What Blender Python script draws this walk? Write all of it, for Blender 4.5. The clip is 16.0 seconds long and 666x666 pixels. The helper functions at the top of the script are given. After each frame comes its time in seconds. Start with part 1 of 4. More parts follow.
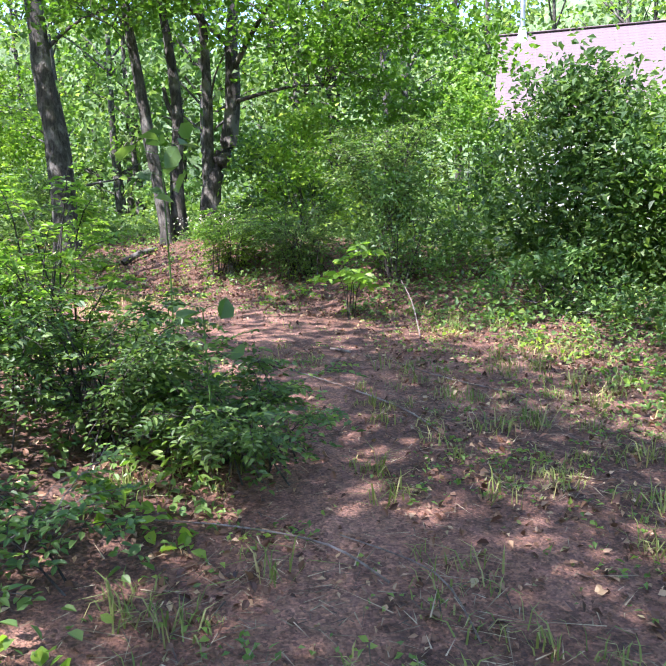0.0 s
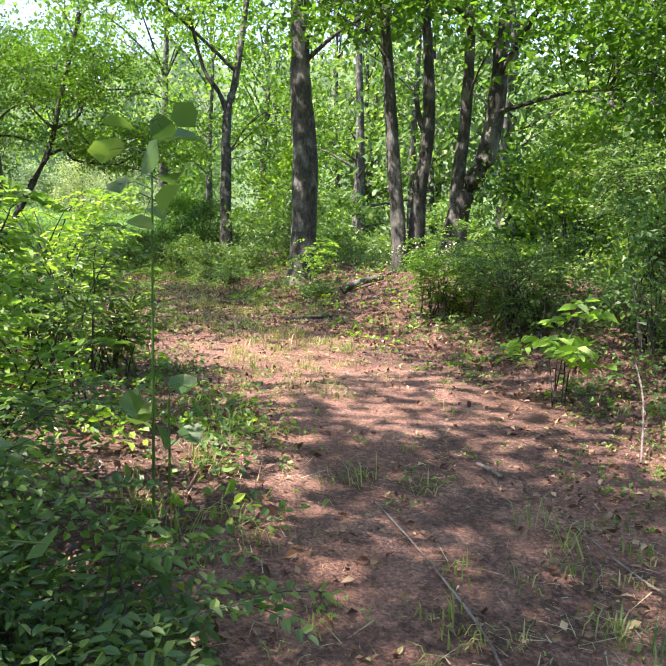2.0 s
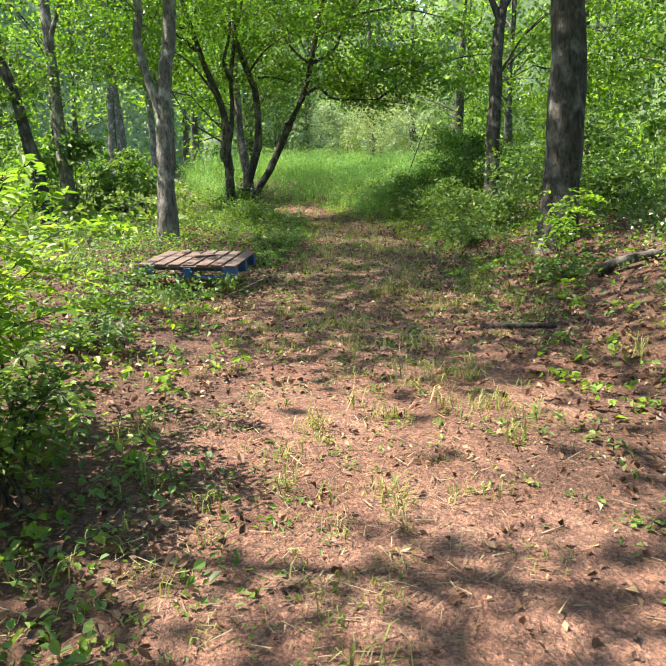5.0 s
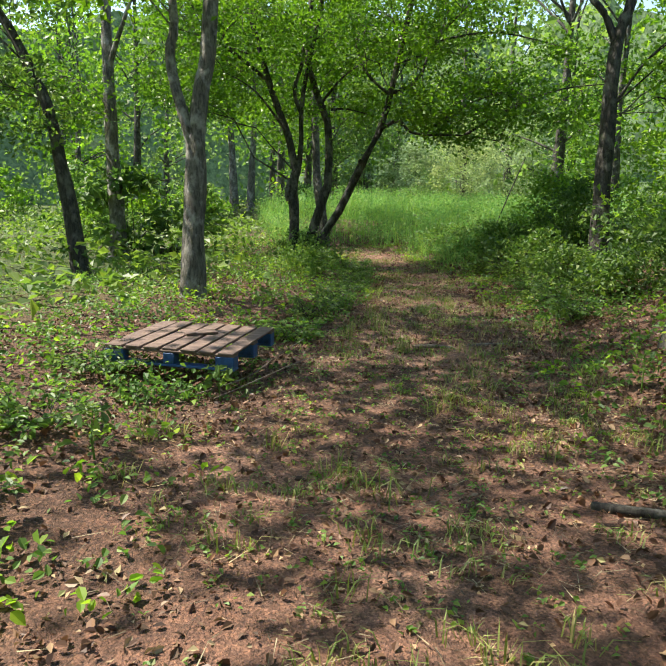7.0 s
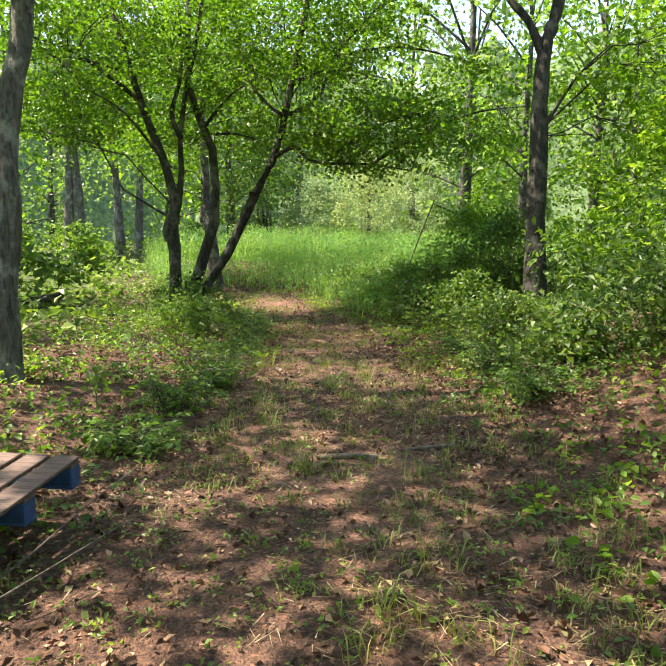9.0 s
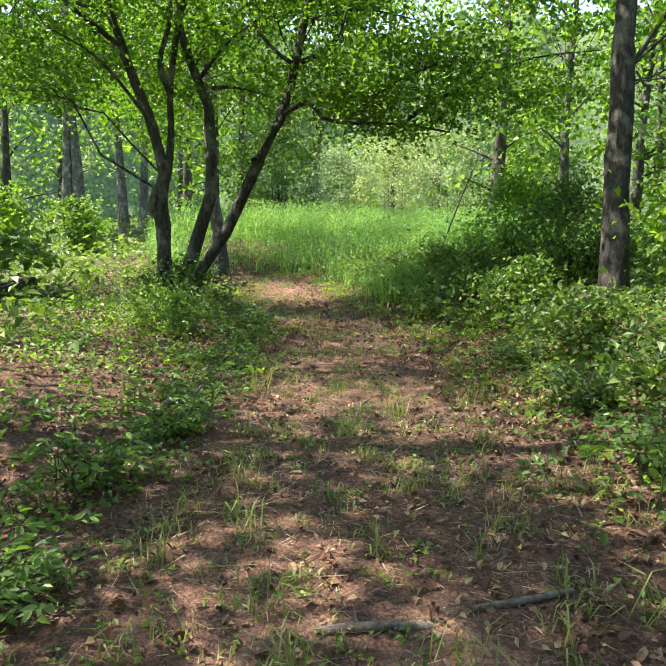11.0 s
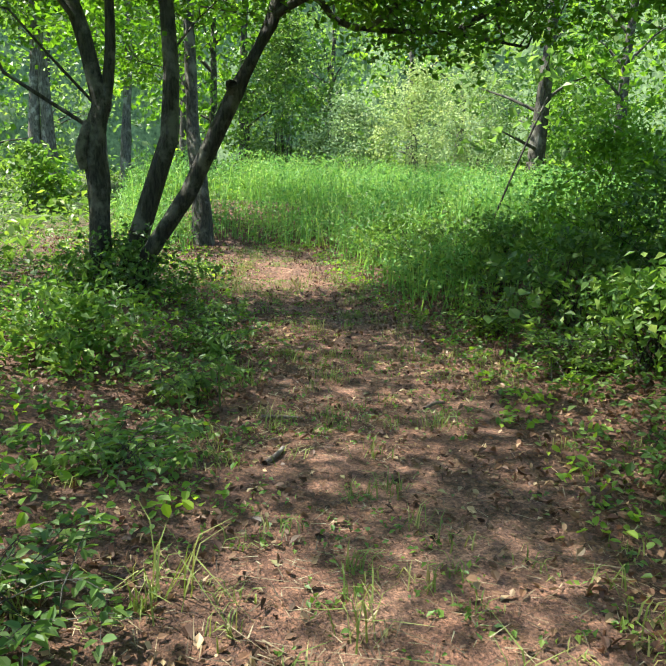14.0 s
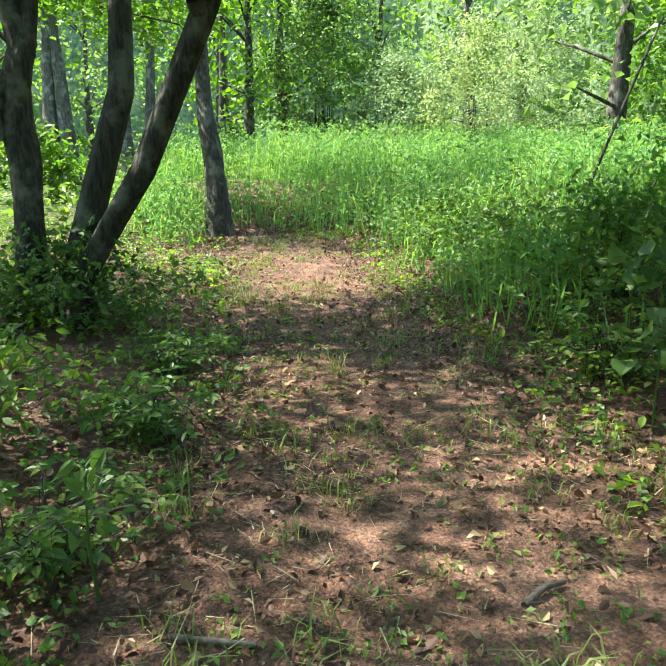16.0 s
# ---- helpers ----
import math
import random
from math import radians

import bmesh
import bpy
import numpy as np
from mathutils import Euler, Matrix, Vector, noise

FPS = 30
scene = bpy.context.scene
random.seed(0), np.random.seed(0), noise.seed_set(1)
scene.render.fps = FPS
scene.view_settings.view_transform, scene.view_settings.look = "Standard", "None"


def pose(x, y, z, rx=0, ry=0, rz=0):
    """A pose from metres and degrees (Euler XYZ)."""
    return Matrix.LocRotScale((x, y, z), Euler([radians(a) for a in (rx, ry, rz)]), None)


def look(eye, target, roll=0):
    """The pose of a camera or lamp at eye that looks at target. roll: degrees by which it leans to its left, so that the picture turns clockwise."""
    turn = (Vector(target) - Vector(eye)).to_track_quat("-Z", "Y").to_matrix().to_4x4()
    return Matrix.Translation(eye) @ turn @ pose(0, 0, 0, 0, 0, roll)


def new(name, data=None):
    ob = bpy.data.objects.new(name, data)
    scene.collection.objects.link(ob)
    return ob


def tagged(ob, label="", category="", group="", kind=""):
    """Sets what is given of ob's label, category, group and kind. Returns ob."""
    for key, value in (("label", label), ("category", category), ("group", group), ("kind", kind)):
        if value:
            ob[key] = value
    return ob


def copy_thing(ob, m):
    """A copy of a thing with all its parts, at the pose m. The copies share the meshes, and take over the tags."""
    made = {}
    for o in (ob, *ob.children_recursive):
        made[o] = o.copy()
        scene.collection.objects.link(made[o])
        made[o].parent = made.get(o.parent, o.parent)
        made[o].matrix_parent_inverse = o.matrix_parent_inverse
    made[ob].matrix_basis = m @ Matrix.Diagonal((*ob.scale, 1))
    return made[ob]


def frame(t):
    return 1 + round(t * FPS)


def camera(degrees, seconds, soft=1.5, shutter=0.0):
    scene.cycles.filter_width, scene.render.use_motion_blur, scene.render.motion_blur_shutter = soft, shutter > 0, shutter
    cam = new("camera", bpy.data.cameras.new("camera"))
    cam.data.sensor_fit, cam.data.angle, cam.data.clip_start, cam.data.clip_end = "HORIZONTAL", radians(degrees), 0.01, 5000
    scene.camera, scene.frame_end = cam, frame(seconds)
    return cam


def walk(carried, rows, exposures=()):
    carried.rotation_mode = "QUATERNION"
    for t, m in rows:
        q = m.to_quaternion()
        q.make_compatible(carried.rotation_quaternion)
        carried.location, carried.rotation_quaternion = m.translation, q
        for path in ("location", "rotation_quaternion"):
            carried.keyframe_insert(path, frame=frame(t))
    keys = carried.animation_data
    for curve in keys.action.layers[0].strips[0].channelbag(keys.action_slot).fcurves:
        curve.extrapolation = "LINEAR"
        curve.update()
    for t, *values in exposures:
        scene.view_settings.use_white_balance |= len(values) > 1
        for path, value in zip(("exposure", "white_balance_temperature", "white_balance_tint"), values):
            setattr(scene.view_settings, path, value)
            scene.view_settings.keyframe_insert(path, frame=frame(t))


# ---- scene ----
cam = camera(49.7, 16.0, 1.4)
METRES, EYE, TILT, LEAN, TURN = 21.7, 1.5, 0.0, 0.0, 24.7
ROWS = [
    (0.0, 0.0, 0.0, 0.0, -0.3, -9.56, 1.79),
    (0.5, 0.0138, 0.0253, 0.0021, 5.45, -9.49, 1.82),
    (1.0, 0.0258, 0.0508, 0.0034, 11.07, -8.98, 0.07),
    (1.5, 0.0344, 0.0793, 0.0041, 13.8, -7.22, -1.4),
    (2.0, 0.0398, 0.11, 0.0042, 24.08, -7.73, -1.59),
    (2.5, 0.0417, 0.142, 0.0049, 26.74, -9.42, -1.77),
    (3.0, 0.04, 0.1726, 0.0062, 32.54, -9.8, -2.31),
    (3.5, 0.032, 0.2051, 0.0078, 38.41, -11.77, -0.17),
    (4.0, 0.0273, 0.233, 0.0119, 44.53, -11.76, 2.1),
    (6.5, -0.0501, 0.3549, 0.0214, 53.69, -12.82, -0.92),
    (7.0, -0.0739, 0.378, 0.0233, 56.56, -10.39, -0.55),
    (7.5, -0.098, 0.3978, 0.0248, 49.8, -5.74, -1.22),
    (8.0, -0.1236, 0.4201, 0.023, 48.58, -5.77, -0.67),
    (8.5, -0.1493, 0.4417, 0.0229, 48.75, -6.69, -0.19),
    (11.0, -0.2643, 0.543, 0.0219, 50.69, -8.98, -0.15),
    (11.5, -0.2895, 0.5582, 0.0222, 53.96, -8.1, 1.29),
    (12.0, -0.3168, 0.5748, 0.022, 52.59, -6.33, 2.28),
    (12.5, -0.3434, 0.5939, 0.0219, 52.87, -6.42, 2.78),
    (13.0, -0.3683, 0.6159, 0.0219, 52.48, -9.51, 2.43),
    (13.5, -0.3906, 0.638, 0.0222, 53.27, -11.2, 1.24),
    (14.0, -0.4123, 0.6617, 0.0225, 51.53, -12.3, -1.44),
    (14.5, -0.4335, 0.6853, 0.0217, 53.8, -8.91, -1.17),
    (15.0, -0.4577, 0.7112, 0.0193, 54.48, -9.96, -1.4),
    (15.5, -0.4834, 0.7339, 0.0172, 55.58, -14.93, -0.32),
    (16.0, -0.5091, 0.7534, 0.0157, 55.75, -13.96, 0.95),
]
walk(cam, [(t, pose(0, 0, EYE, TILT, LEAN, TURN) @ pose(METRES * x, METRES * y, METRES * z, 90 + pitch, roll, yaw)) for t, x, y, z, yaw, pitch, roll in ROWS],
     [(0.0, 1.98, 5850, 28), (1.5, 1.85, 6350, 27), (2.5, 1.95, 6600, 18), (4.0, 1.7, 6800, 15), (6.5, 1.3, 7000, 13), (7.0, 1.15, 6900, 9), (7.5, 1.42, 7500, 14), (11.0, 1.7, 6900, 14), (12.0, 1.6, 6500, 9), (15.0, 1.65, 6500, 5), (16.0, 1.9, 6500, 5)])

# ---- world, sun ----
SUN_EL, SUN_FROM = 58.0, Vector((-0.40, -0.92, 0)).normalized()
world = bpy.data.worlds.new("sky")
scene.world = world
world.use_nodes = True
_wn = world.node_tree
_sky = _wn.nodes.new("ShaderNodeTexSky")
_sky.sky_type, _sky.sun_disc = "NISHITA", False
_sky.sun_elevation = radians(SUN_EL)
_sky.sun_rotation = math.atan2(SUN_FROM.x, SUN_FROM.y)
_sky.air_density, _sky.dust_density = 1.0, 1.0
_wn.links.new(_sky.outputs[0], _wn.nodes["Background"].inputs[0])
_wn.nodes["Background"].inputs[1].default_value = 0.15
sun_data = bpy.data.lights.new("sun", "SUN")
sun_data.energy, sun_data.angle, sun_data.color = 5.0, radians(0.6), (1.0, 0.95, 0.86)
sun = new("sun", sun_data)
_to_sun = SUN_FROM * math.cos(radians(SUN_EL)) + Vector((0, 0, math.sin(radians(SUN_EL))))
sun.matrix_world = look(_to_sun * 60, (0, 0, 0))

# ---- materials ----


def material(name):
    m = bpy.data.materials.new(name)
    m.use_nodes = True
    nt = m.node_tree
    return m, nt, nt.nodes["Principled BSDF"]


def noise_node(nt, scale, detail=4.0, stretch=(1, 1, 1), rough=0.6):
    tc = nt.nodes.new("ShaderNodeTexCoord")
    mp = nt.nodes.new("ShaderNodeMapping")
    mp.inputs["Scale"].default_value = stretch
    nz = nt.nodes.new("ShaderNodeTexNoise")
    nz.inputs["Scale"].default_value, nz.inputs["Detail"].default_value = scale, detail
    nz.inputs["Roughness"].default_value = rough
    nt.links.new(tc.outputs["Object"], mp.inputs[0])
    nt.links.new(mp.outputs[0], nz.inputs["Vector"])
    return nz.outputs["Fac"]


def ramp(nt, fac, stops):
    r = nt.nodes.new("ShaderNodeValToRGB")
    els = r.color_ramp.elements
    while len(els) < len(stops):
        els.new(0.5)
    for e, (p, c) in zip(els, stops):
        e.position, e.color = p, (*c, 1)
    nt.links.new(fac, r.inputs[0])
    return r.outputs[0]


def mixed(nt, fac, a, b, how="MIX"):
    n = nt.nodes.new("ShaderNodeMix")
    n.data_type, n.blend_type = "RGBA", how
    for val, sock in ((fac, n.inputs[0]), (a, n.inputs[6]), (b, n.inputs[7])):
        if isinstance(val, bpy.types.NodeSocket):
            nt.links.new(val, sock)
        elif isinstance(val, tuple):
            sock.default_value = (*val, 1)
        else:
            sock.default_value = val
    return n.outputs[2]


def bump(nt, bsdf, height, strength=0.5, dist=0.02):
    b = nt.nodes.new("ShaderNodeBump")
    b.inputs["Strength"].default_value, b.inputs["Distance"].default_value = strength, dist
    nt.links.new(height, b.inputs["Height"])
    nt.links.new(b.outputs[0], bsdf.inputs["Normal"])


def leaf_material(name, stops, glow, share=0.45, rough=0.45):
    """A thin leaf: glossy face, light shining through; hue varies leaf by leaf and patch by patch."""
    m, nt, p = material(name)
    geo = nt.nodes.new("ShaderNodeNewGeometry")
    col = ramp(nt, geo.outputs["Random Per Island"], stops)
    patch = ramp(nt, noise_node(nt, 0.9, 2), [(0.3, (0.75, 0.85, 0.8)), (0.7, (1.2, 1.1, 0.9))])
    col = mixed(nt, 1.0, col, patch, "MULTIPLY")
    info = nt.nodes.new("ShaderNodeObjectInfo")
    col = mixed(nt, 1.0, col, ramp(nt, info.outputs["Random"], [(0.0, (0.82, 0.88, 0.9)), (0.5, (1.02, 1.02, 0.97)), (1.0, (1.28, 1.18, 0.92))]), "MULTIPLY")
    nt.links.new(col, p.inputs["Base Color"])
    p.inputs["Roughness"].default_value = rough
    tr = nt.nodes.new("ShaderNodeBsdfTranslucent")
    nt.links.new(mixed(nt, 1.0, col, glow, "MULTIPLY"), tr.inputs[0])
    mx = nt.nodes.new("ShaderNodeMixShader")
    mx.inputs[0].default_value = share
    nt.links.new(p.outputs[0], mx.inputs[1])
    nt.links.new(tr.outputs[0], mx.inputs[2])
    nt.links.new(mx.outputs[0], nt.nodes["Material Output"].inputs[0])
    return m


LEAF_CANOPY = leaf_material("canopy_leaf", [(0, (0.056, 0.125, 0.014)), (0.5, (0.090, 0.190, 0.020)), (1, (0.134, 0.25, 0.028))], (1.55, 1.7, 0.8), 0.45)
LEAF_BUSH = leaf_material("bush_leaf", [(0, (0.052, 0.105, 0.034)), (0.6, (0.096, 0.175, 0.052)), (1, (0.168, 0.25, 0.066))], (1.75, 1.85, 1.0), 0.4, 0.5)
LEAF_LIGHT = leaf_material("young_leaf", [(0, (0.090, 0.19, 0.026)), (0.6, (0.146, 0.27, 0.040)), (1, (0.224, 0.34, 0.05))], (1.8, 1.9, 1.0), 0.45, 0.48)
LEAF_LOW = leaf_material("low_leaf", [(0, (0.062, 0.13, 0.036)), (0.6, (0.112, 0.205, 0.055)), (1, (0.19, 0.27, 0.07))], (1.8, 2.0, 1.0), 0.35, 0.5)
# leaves of the far wood: distance haze put into a paler, bluer green
LEAF_FAR_HAZED = leaf_material("hazed_far_leaf", [(0, (0.07, 0.13, 0.045)), (0.6, (0.125, 0.21, 0.07)), (1, (0.21, 0.30, 0.105))], (1.8, 1.9, 1.2), 0.45, 0.6)
LEAF_PALE = leaf_material("pale_leaf", [(0, (0.22, 0.32, 0.16)), (0.6, (0.30, 0.40, 0.22)), (1, (0.38, 0.46, 0.28))], (1.3, 1.3, 1.0), 0.35, 0.6)
GRASS = leaf_material("meadow_grass", [(0, (0.13, 0.28, 0.09)), (0.6, (0.21, 0.37, 0.12)), (1, (0.33, 0.44, 0.14))], (1.6, 1.7, 1.0), 0.4, 0.6)
TUFT = leaf_material("tuft_grass", [(0, (0.13, 0.19, 0.045)), (0.6, (0.24, 0.28, 0.085)), (1, (0.40, 0.35, 0.17))], (1.4, 1.4, 0.8), 0.3, 0.6)
STRAW = leaf_material("dry_straw", [(0, (0.05, 0.034, 0.025)), (0.5, (0.24, 0.175, 0.12)), (1, (0.50, 0.40, 0.28))], (1, 1, 1), 0.15, 0.7)
LITTER = leaf_material("dead_leaf", [(0, (0.045, 0.020, 0.013)), (0.45, (0.14, 0.062, 0.040)), (0.85, (0.26, 0.135, 0.088)), (1, (0.42, 0.29, 0.20))], (1, 0.9, 0.8), 0.15, 0.5)
CRUMB = leaf_material("leaf_crumb", [(0, (0.05, 0.027, 0.018)), (0.5, (0.13, 0.068, 0.046)), (0.72, (0.26, 0.155, 0.11)), (0.9, (0.46, 0.34, 0.24)), (1, (0.10, 0.15, 0.04))], (1, 0.9, 0.8), 0.1, 0.7)
PETAL = leaf_material("petal", [(0, (0.7, 0.7, 0.62)), (1, (0.8, 0.8, 0.75))], (1, 1, 1), 0.3)


def bark_material(name, dark, light, patch):
    m, nt, p = material(name)
    fine = noise_node(nt, 26, 8, (1, 1, 0.2), 0.72)
    col = ramp(nt, fine, [(0.38, dark), (0.62, light)])
    big = noise_node(nt, 3.4, 6, (1, 1, 0.8), 0.65)
    col = mixed(nt, ramp(nt, big, [(0.50, (0, 0, 0)), (0.62, (1, 1, 1))]), col, patch)
    nt.links.new(col, p.inputs["Base Color"])
    p.inputs["Roughness"].default_value = 0.9
    bump(nt, p, fine, 0.9, 0.03)
    return m


BARK_DARK = bark_material("dark_bark", (0.012, 0.011, 0.009), (0.070, 0.062, 0.050), (0.15, 0.142, 0.118))
BARK_PALE = bark_material("pale_mottled_bark", (0.05, 0.045, 0.036), (0.20, 0.185, 0.155), (0.36, 0.345, 0.31))
BARK_GREY = bark_material("grey_bark", (0.016, 0.0145, 0.011), (0.085, 0.078, 0.062), (0.17, 0.162, 0.136))
DEADWOOD = bark_material("dead_wood", (0.10, 0.075, 0.06), (0.24, 0.19, 0.155), (0.32, 0.29, 0.25))

DIRT, _nt, _p = material("dirt_ground")
_att = _nt.nodes.new("ShaderNodeAttribute")
_att.attribute_name = "bare"
_earth = ramp(_nt, noise_node(_nt, 1.3, 6), [(0.3, (0.165, 0.082, 0.056)), (0.5, (0.27, 0.148, 0.104)), (0.7, (0.39, 0.232, 0.172))])
_grit = noise_node(_nt, 60, 5)
_earth = mixed(_nt, 0.55, _earth, ramp(_nt, _grit, [(0.3, (0.45, 0.42, 0.4)), (0.7, (1.25, 1.2, 1.15))]), "MULTIPLY")
_mould = ramp(_nt, noise_node(_nt, 35, 6), [(0.3, (0.06, 0.032, 0.021)), (0.55, (0.155, 0.083, 0.056)), (0.75, (0.26, 0.155, 0.105))])
_edge = _nt.nodes.new("ShaderNodeMath")
_edge.operation = "ADD"
_nt.links.new(_att.outputs["Fac"], _edge.inputs[0])
_half = _nt.nodes.new("ShaderNodeMath")
_half.operation = "MULTIPLY_ADD"
_half.inputs[1].default_value, _half.inputs[2].default_value = 1.6, -0.8
_nt.links.new(noise_node(_nt, 4, 6), _half.inputs[0])
_nt.links.new(_half.outputs[0], _edge.inputs[1])
_soil = mixed(_nt, ramp(_nt, _edge.outputs[0], [(0.35, (0, 0, 0)), (0.65, (1, 1, 1))]), _mould, _earth)
_tc = _nt.nodes.new("ShaderNodeTexCoord")
for _sc, _amt in ((34, 0.45), (90, 0.6)):
    _vo = _nt.nodes.new("ShaderNodeTexVoronoi")
    _vo.inputs["Scale"].default_value = _sc
    _nt.links.new(_tc.outputs["Object"], _vo.inputs["Vector"])
    _soil = mixed(_nt, _amt, _soil, ramp(_nt, _vo.outputs["Color"], [(0.15, (0.35, 0.32, 0.3)), (0.5, (0.9, 0.88, 0.85)), (0.85, (1.6, 1.5, 1.35))]), "MULTIPLY")
_att2 = _nt.nodes.new("ShaderNodeAttribute")
_att2.attribute_name = "grown"
_moss = ramp(_nt, noise_node(_nt, 2.5, 8), [(0.35, (0.03, 0.06, 0.010)), (0.55, (0.06, 0.10, 0.016)), (0.7, (0.10, 0.12, 0.03))])
_nt.links.new(mixed(_nt, _att2.outputs["Fac"], _soil, _moss), _p.inputs["Base Color"])
_p.inputs["Roughness"].default_value = 0.95
bump(_nt, _p, _grit, 1.0, 0.04)


def painted(name, a, b, scale, rough=0.6, stretch=(1, 1, 1), metal=0.0):
    m, nt, p = material(name)
    n = noise_node(nt, scale, 6, stretch)
    nt.links.new(ramp(nt, n, [(0.32, a), (0.68, b)]), p.inputs["Base Color"])
    p.inputs["Roughness"].default_value, p.inputs["Metallic"].default_value = rough, metal
    bump(nt, p, n, 0.3, 0.01)
    return m


BOARD = painted("weathered_board", (0.065, 0.042, 0.033), (0.23, 0.155, 0.125), 9, 0.85, (1, 6, 6))
BLUE = painted("blue_paint", (0.012, 0.045, 0.13), (0.03, 0.12, 0.33), 14, 0.55)
SHINGLE = painted("pale_shingle", (0.118, 0.088, 0.094), (0.148, 0.112, 0.118), 7, 0.9)
SIDING = painted("grey_siding", (0.40, 0.40, 0.38), (0.5, 0.5, 0.48), 3, 0.6)
STEEL = painted("grey_flue_metal", (0.35, 0.37, 0.40), (0.5, 0.52, 0.55), 6, 0.4, (1, 1, 1), 0.8)
FLASHING = painted("white_flashing", (0.72, 0.72, 0.72), (0.82, 0.82, 0.82), 6, 0.5)
WOODLAND = painted("woodland", (0.04, 0.08, 0.03), (0.20, 0.29, 0.12), 1.6, 0.9)
STONE = painted("grey_stone", (0.2, 0.19, 0.18), (0.4, 0.39, 0.37), 9, 0.9)

# ---- the lie of the land ----
# x, y, half width of the track's middle line
TRACK = np.array([(0.8, -14, 1.5), (0.6, -4, 1.5), (0.1, 0, 1.6), (-0.55, 3, 1.4), (-1.5, 5.3, 1.55), (-3.0, 6.4, 1.5), (-5.2, 6.9, 1.3), (-8, 7.6, 1.35),
                  (-11.2, 8.4, 1.35), (-14, 9.45, 1.2), (-17.5, 10.55, 1.1), (-21.5, 11.35, 1.0), (-26, 11.4, 0.95), (-28.4, 11.4, 1.1), (-29.8, 11.0, 0.6)])
_rng = np.random.default_rng(7)
_lat = np.random.default_rng(3).random((256, 256))


def vnoise(x, y, scale):
    """Smooth value noise in 0..1 over arrays."""
    x, y = np.asarray(x) * scale + 97.3, np.asarray(y) * scale + 61.7
    i, j = np.floor(x).astype(int), np.floor(y).astype(int)
    u, v = x - i, y - j
    u, v = u * u * (3 - 2 * u), v * v * (3 - 2 * v)
    i, j, i1, j1 = i % 256, j % 256, (i + 1) % 256, (j + 1) % 256
    return (_lat[i, j] * (1 - u) + _lat[i1, j] * u) * (1 - v) + (_lat[i, j1] * (1 - u) + _lat[i1, j1] * u) * v


def track_gap(x, y):
    """How far outside the track's edge a place lies (negative: on it), and its side: -1 left of the walk, 1 right."""
    x, y = np.asarray(x, float), np.asarray(y, float)
    best, side = np.full(x.shape, 1e9), np.zeros(x.shape)
    for a, b in zip(TRACK[:-1], TRACK[1:]):
        d = b[:2] - a[:2]
        k = np.clip(((x - a[0]) * d[0] + (y - a[1]) * d[1]) / (d @ d), 0, 1)
        gx, gy = x - a[0] - k * d[0], y - a[1] - k * d[1]
        gap = np.hypot(gx, gy) - (a[2] + k * (b[2] - a[2]))
        s = np.where(d[0] * gy - d[1] * gx > 0, -1.0, 1.0)
        near = gap < best
        best, side = np.where(near, gap, best), np.where(near, s, side)
    return best, side


def ease(v):
    v = np.clip(v, 0, 1)
    return v * v * (3 - 2 * v)


def ground_z(x, y):
    x, y = np.asarray(x, float), np.asarray(y, float)
    z = np.interp(-x, [-2, 0, 2, 4, 7, 11, 16, 19, 23, 29, 45], [0, 0, 0.18, 0.31, 0.37, 0.39, 0.39, 0.29, 0.27, 0.38, 0.8])
    gap, side = track_gap(x, y)
    right = 0.25 + 0.45 * ease((-x - 0.5) / 4)
    rise = np.where(side > 0, right * ease(gap / 3.2), 0.24 * ease(gap / 2.5))
    lump = (vnoise(x, y, 0.7) - 0.5) * 0.10 + (vnoise(x, y, 2.3) - 0.5) * 0.035
    return z + rise + lump * (0.35 + 0.65 * ease(gap + 0.5))


def gz(x, y):
    return float(ground_z(np.array([x]), np.array([y]))[0])


# ---- mesh helpers ----


def mesh_of(name, verts, faces, mat, smooth=False):
    """A mesh from arrays; faces: rows of equal length."""
    verts, faces = np.asarray(verts, np.float32), np.asarray(faces, np.int32)
    me = bpy.data.meshes.new(name)
    n, k = faces.shape
    me.vertices.add(len(verts))
    me.vertices.foreach_set("co", verts.ravel())
    me.loops.add(n * k)
    me.loops.foreach_set("vertex_index", faces.ravel())
    me.polygons.add(n)
    me.polygons.foreach_set("loop_start", np.arange(0, n * k, k, dtype=np.int32))
    me.polygons.foreach_set("use_smooth", np.full(n, smooth))
    me.update(calc_edges=True)
    me.materials.append(mat)
    return me


def unit(v):
    return v / np.maximum(np.linalg.norm(v, axis=-1, keepdims=True), 1e-6)


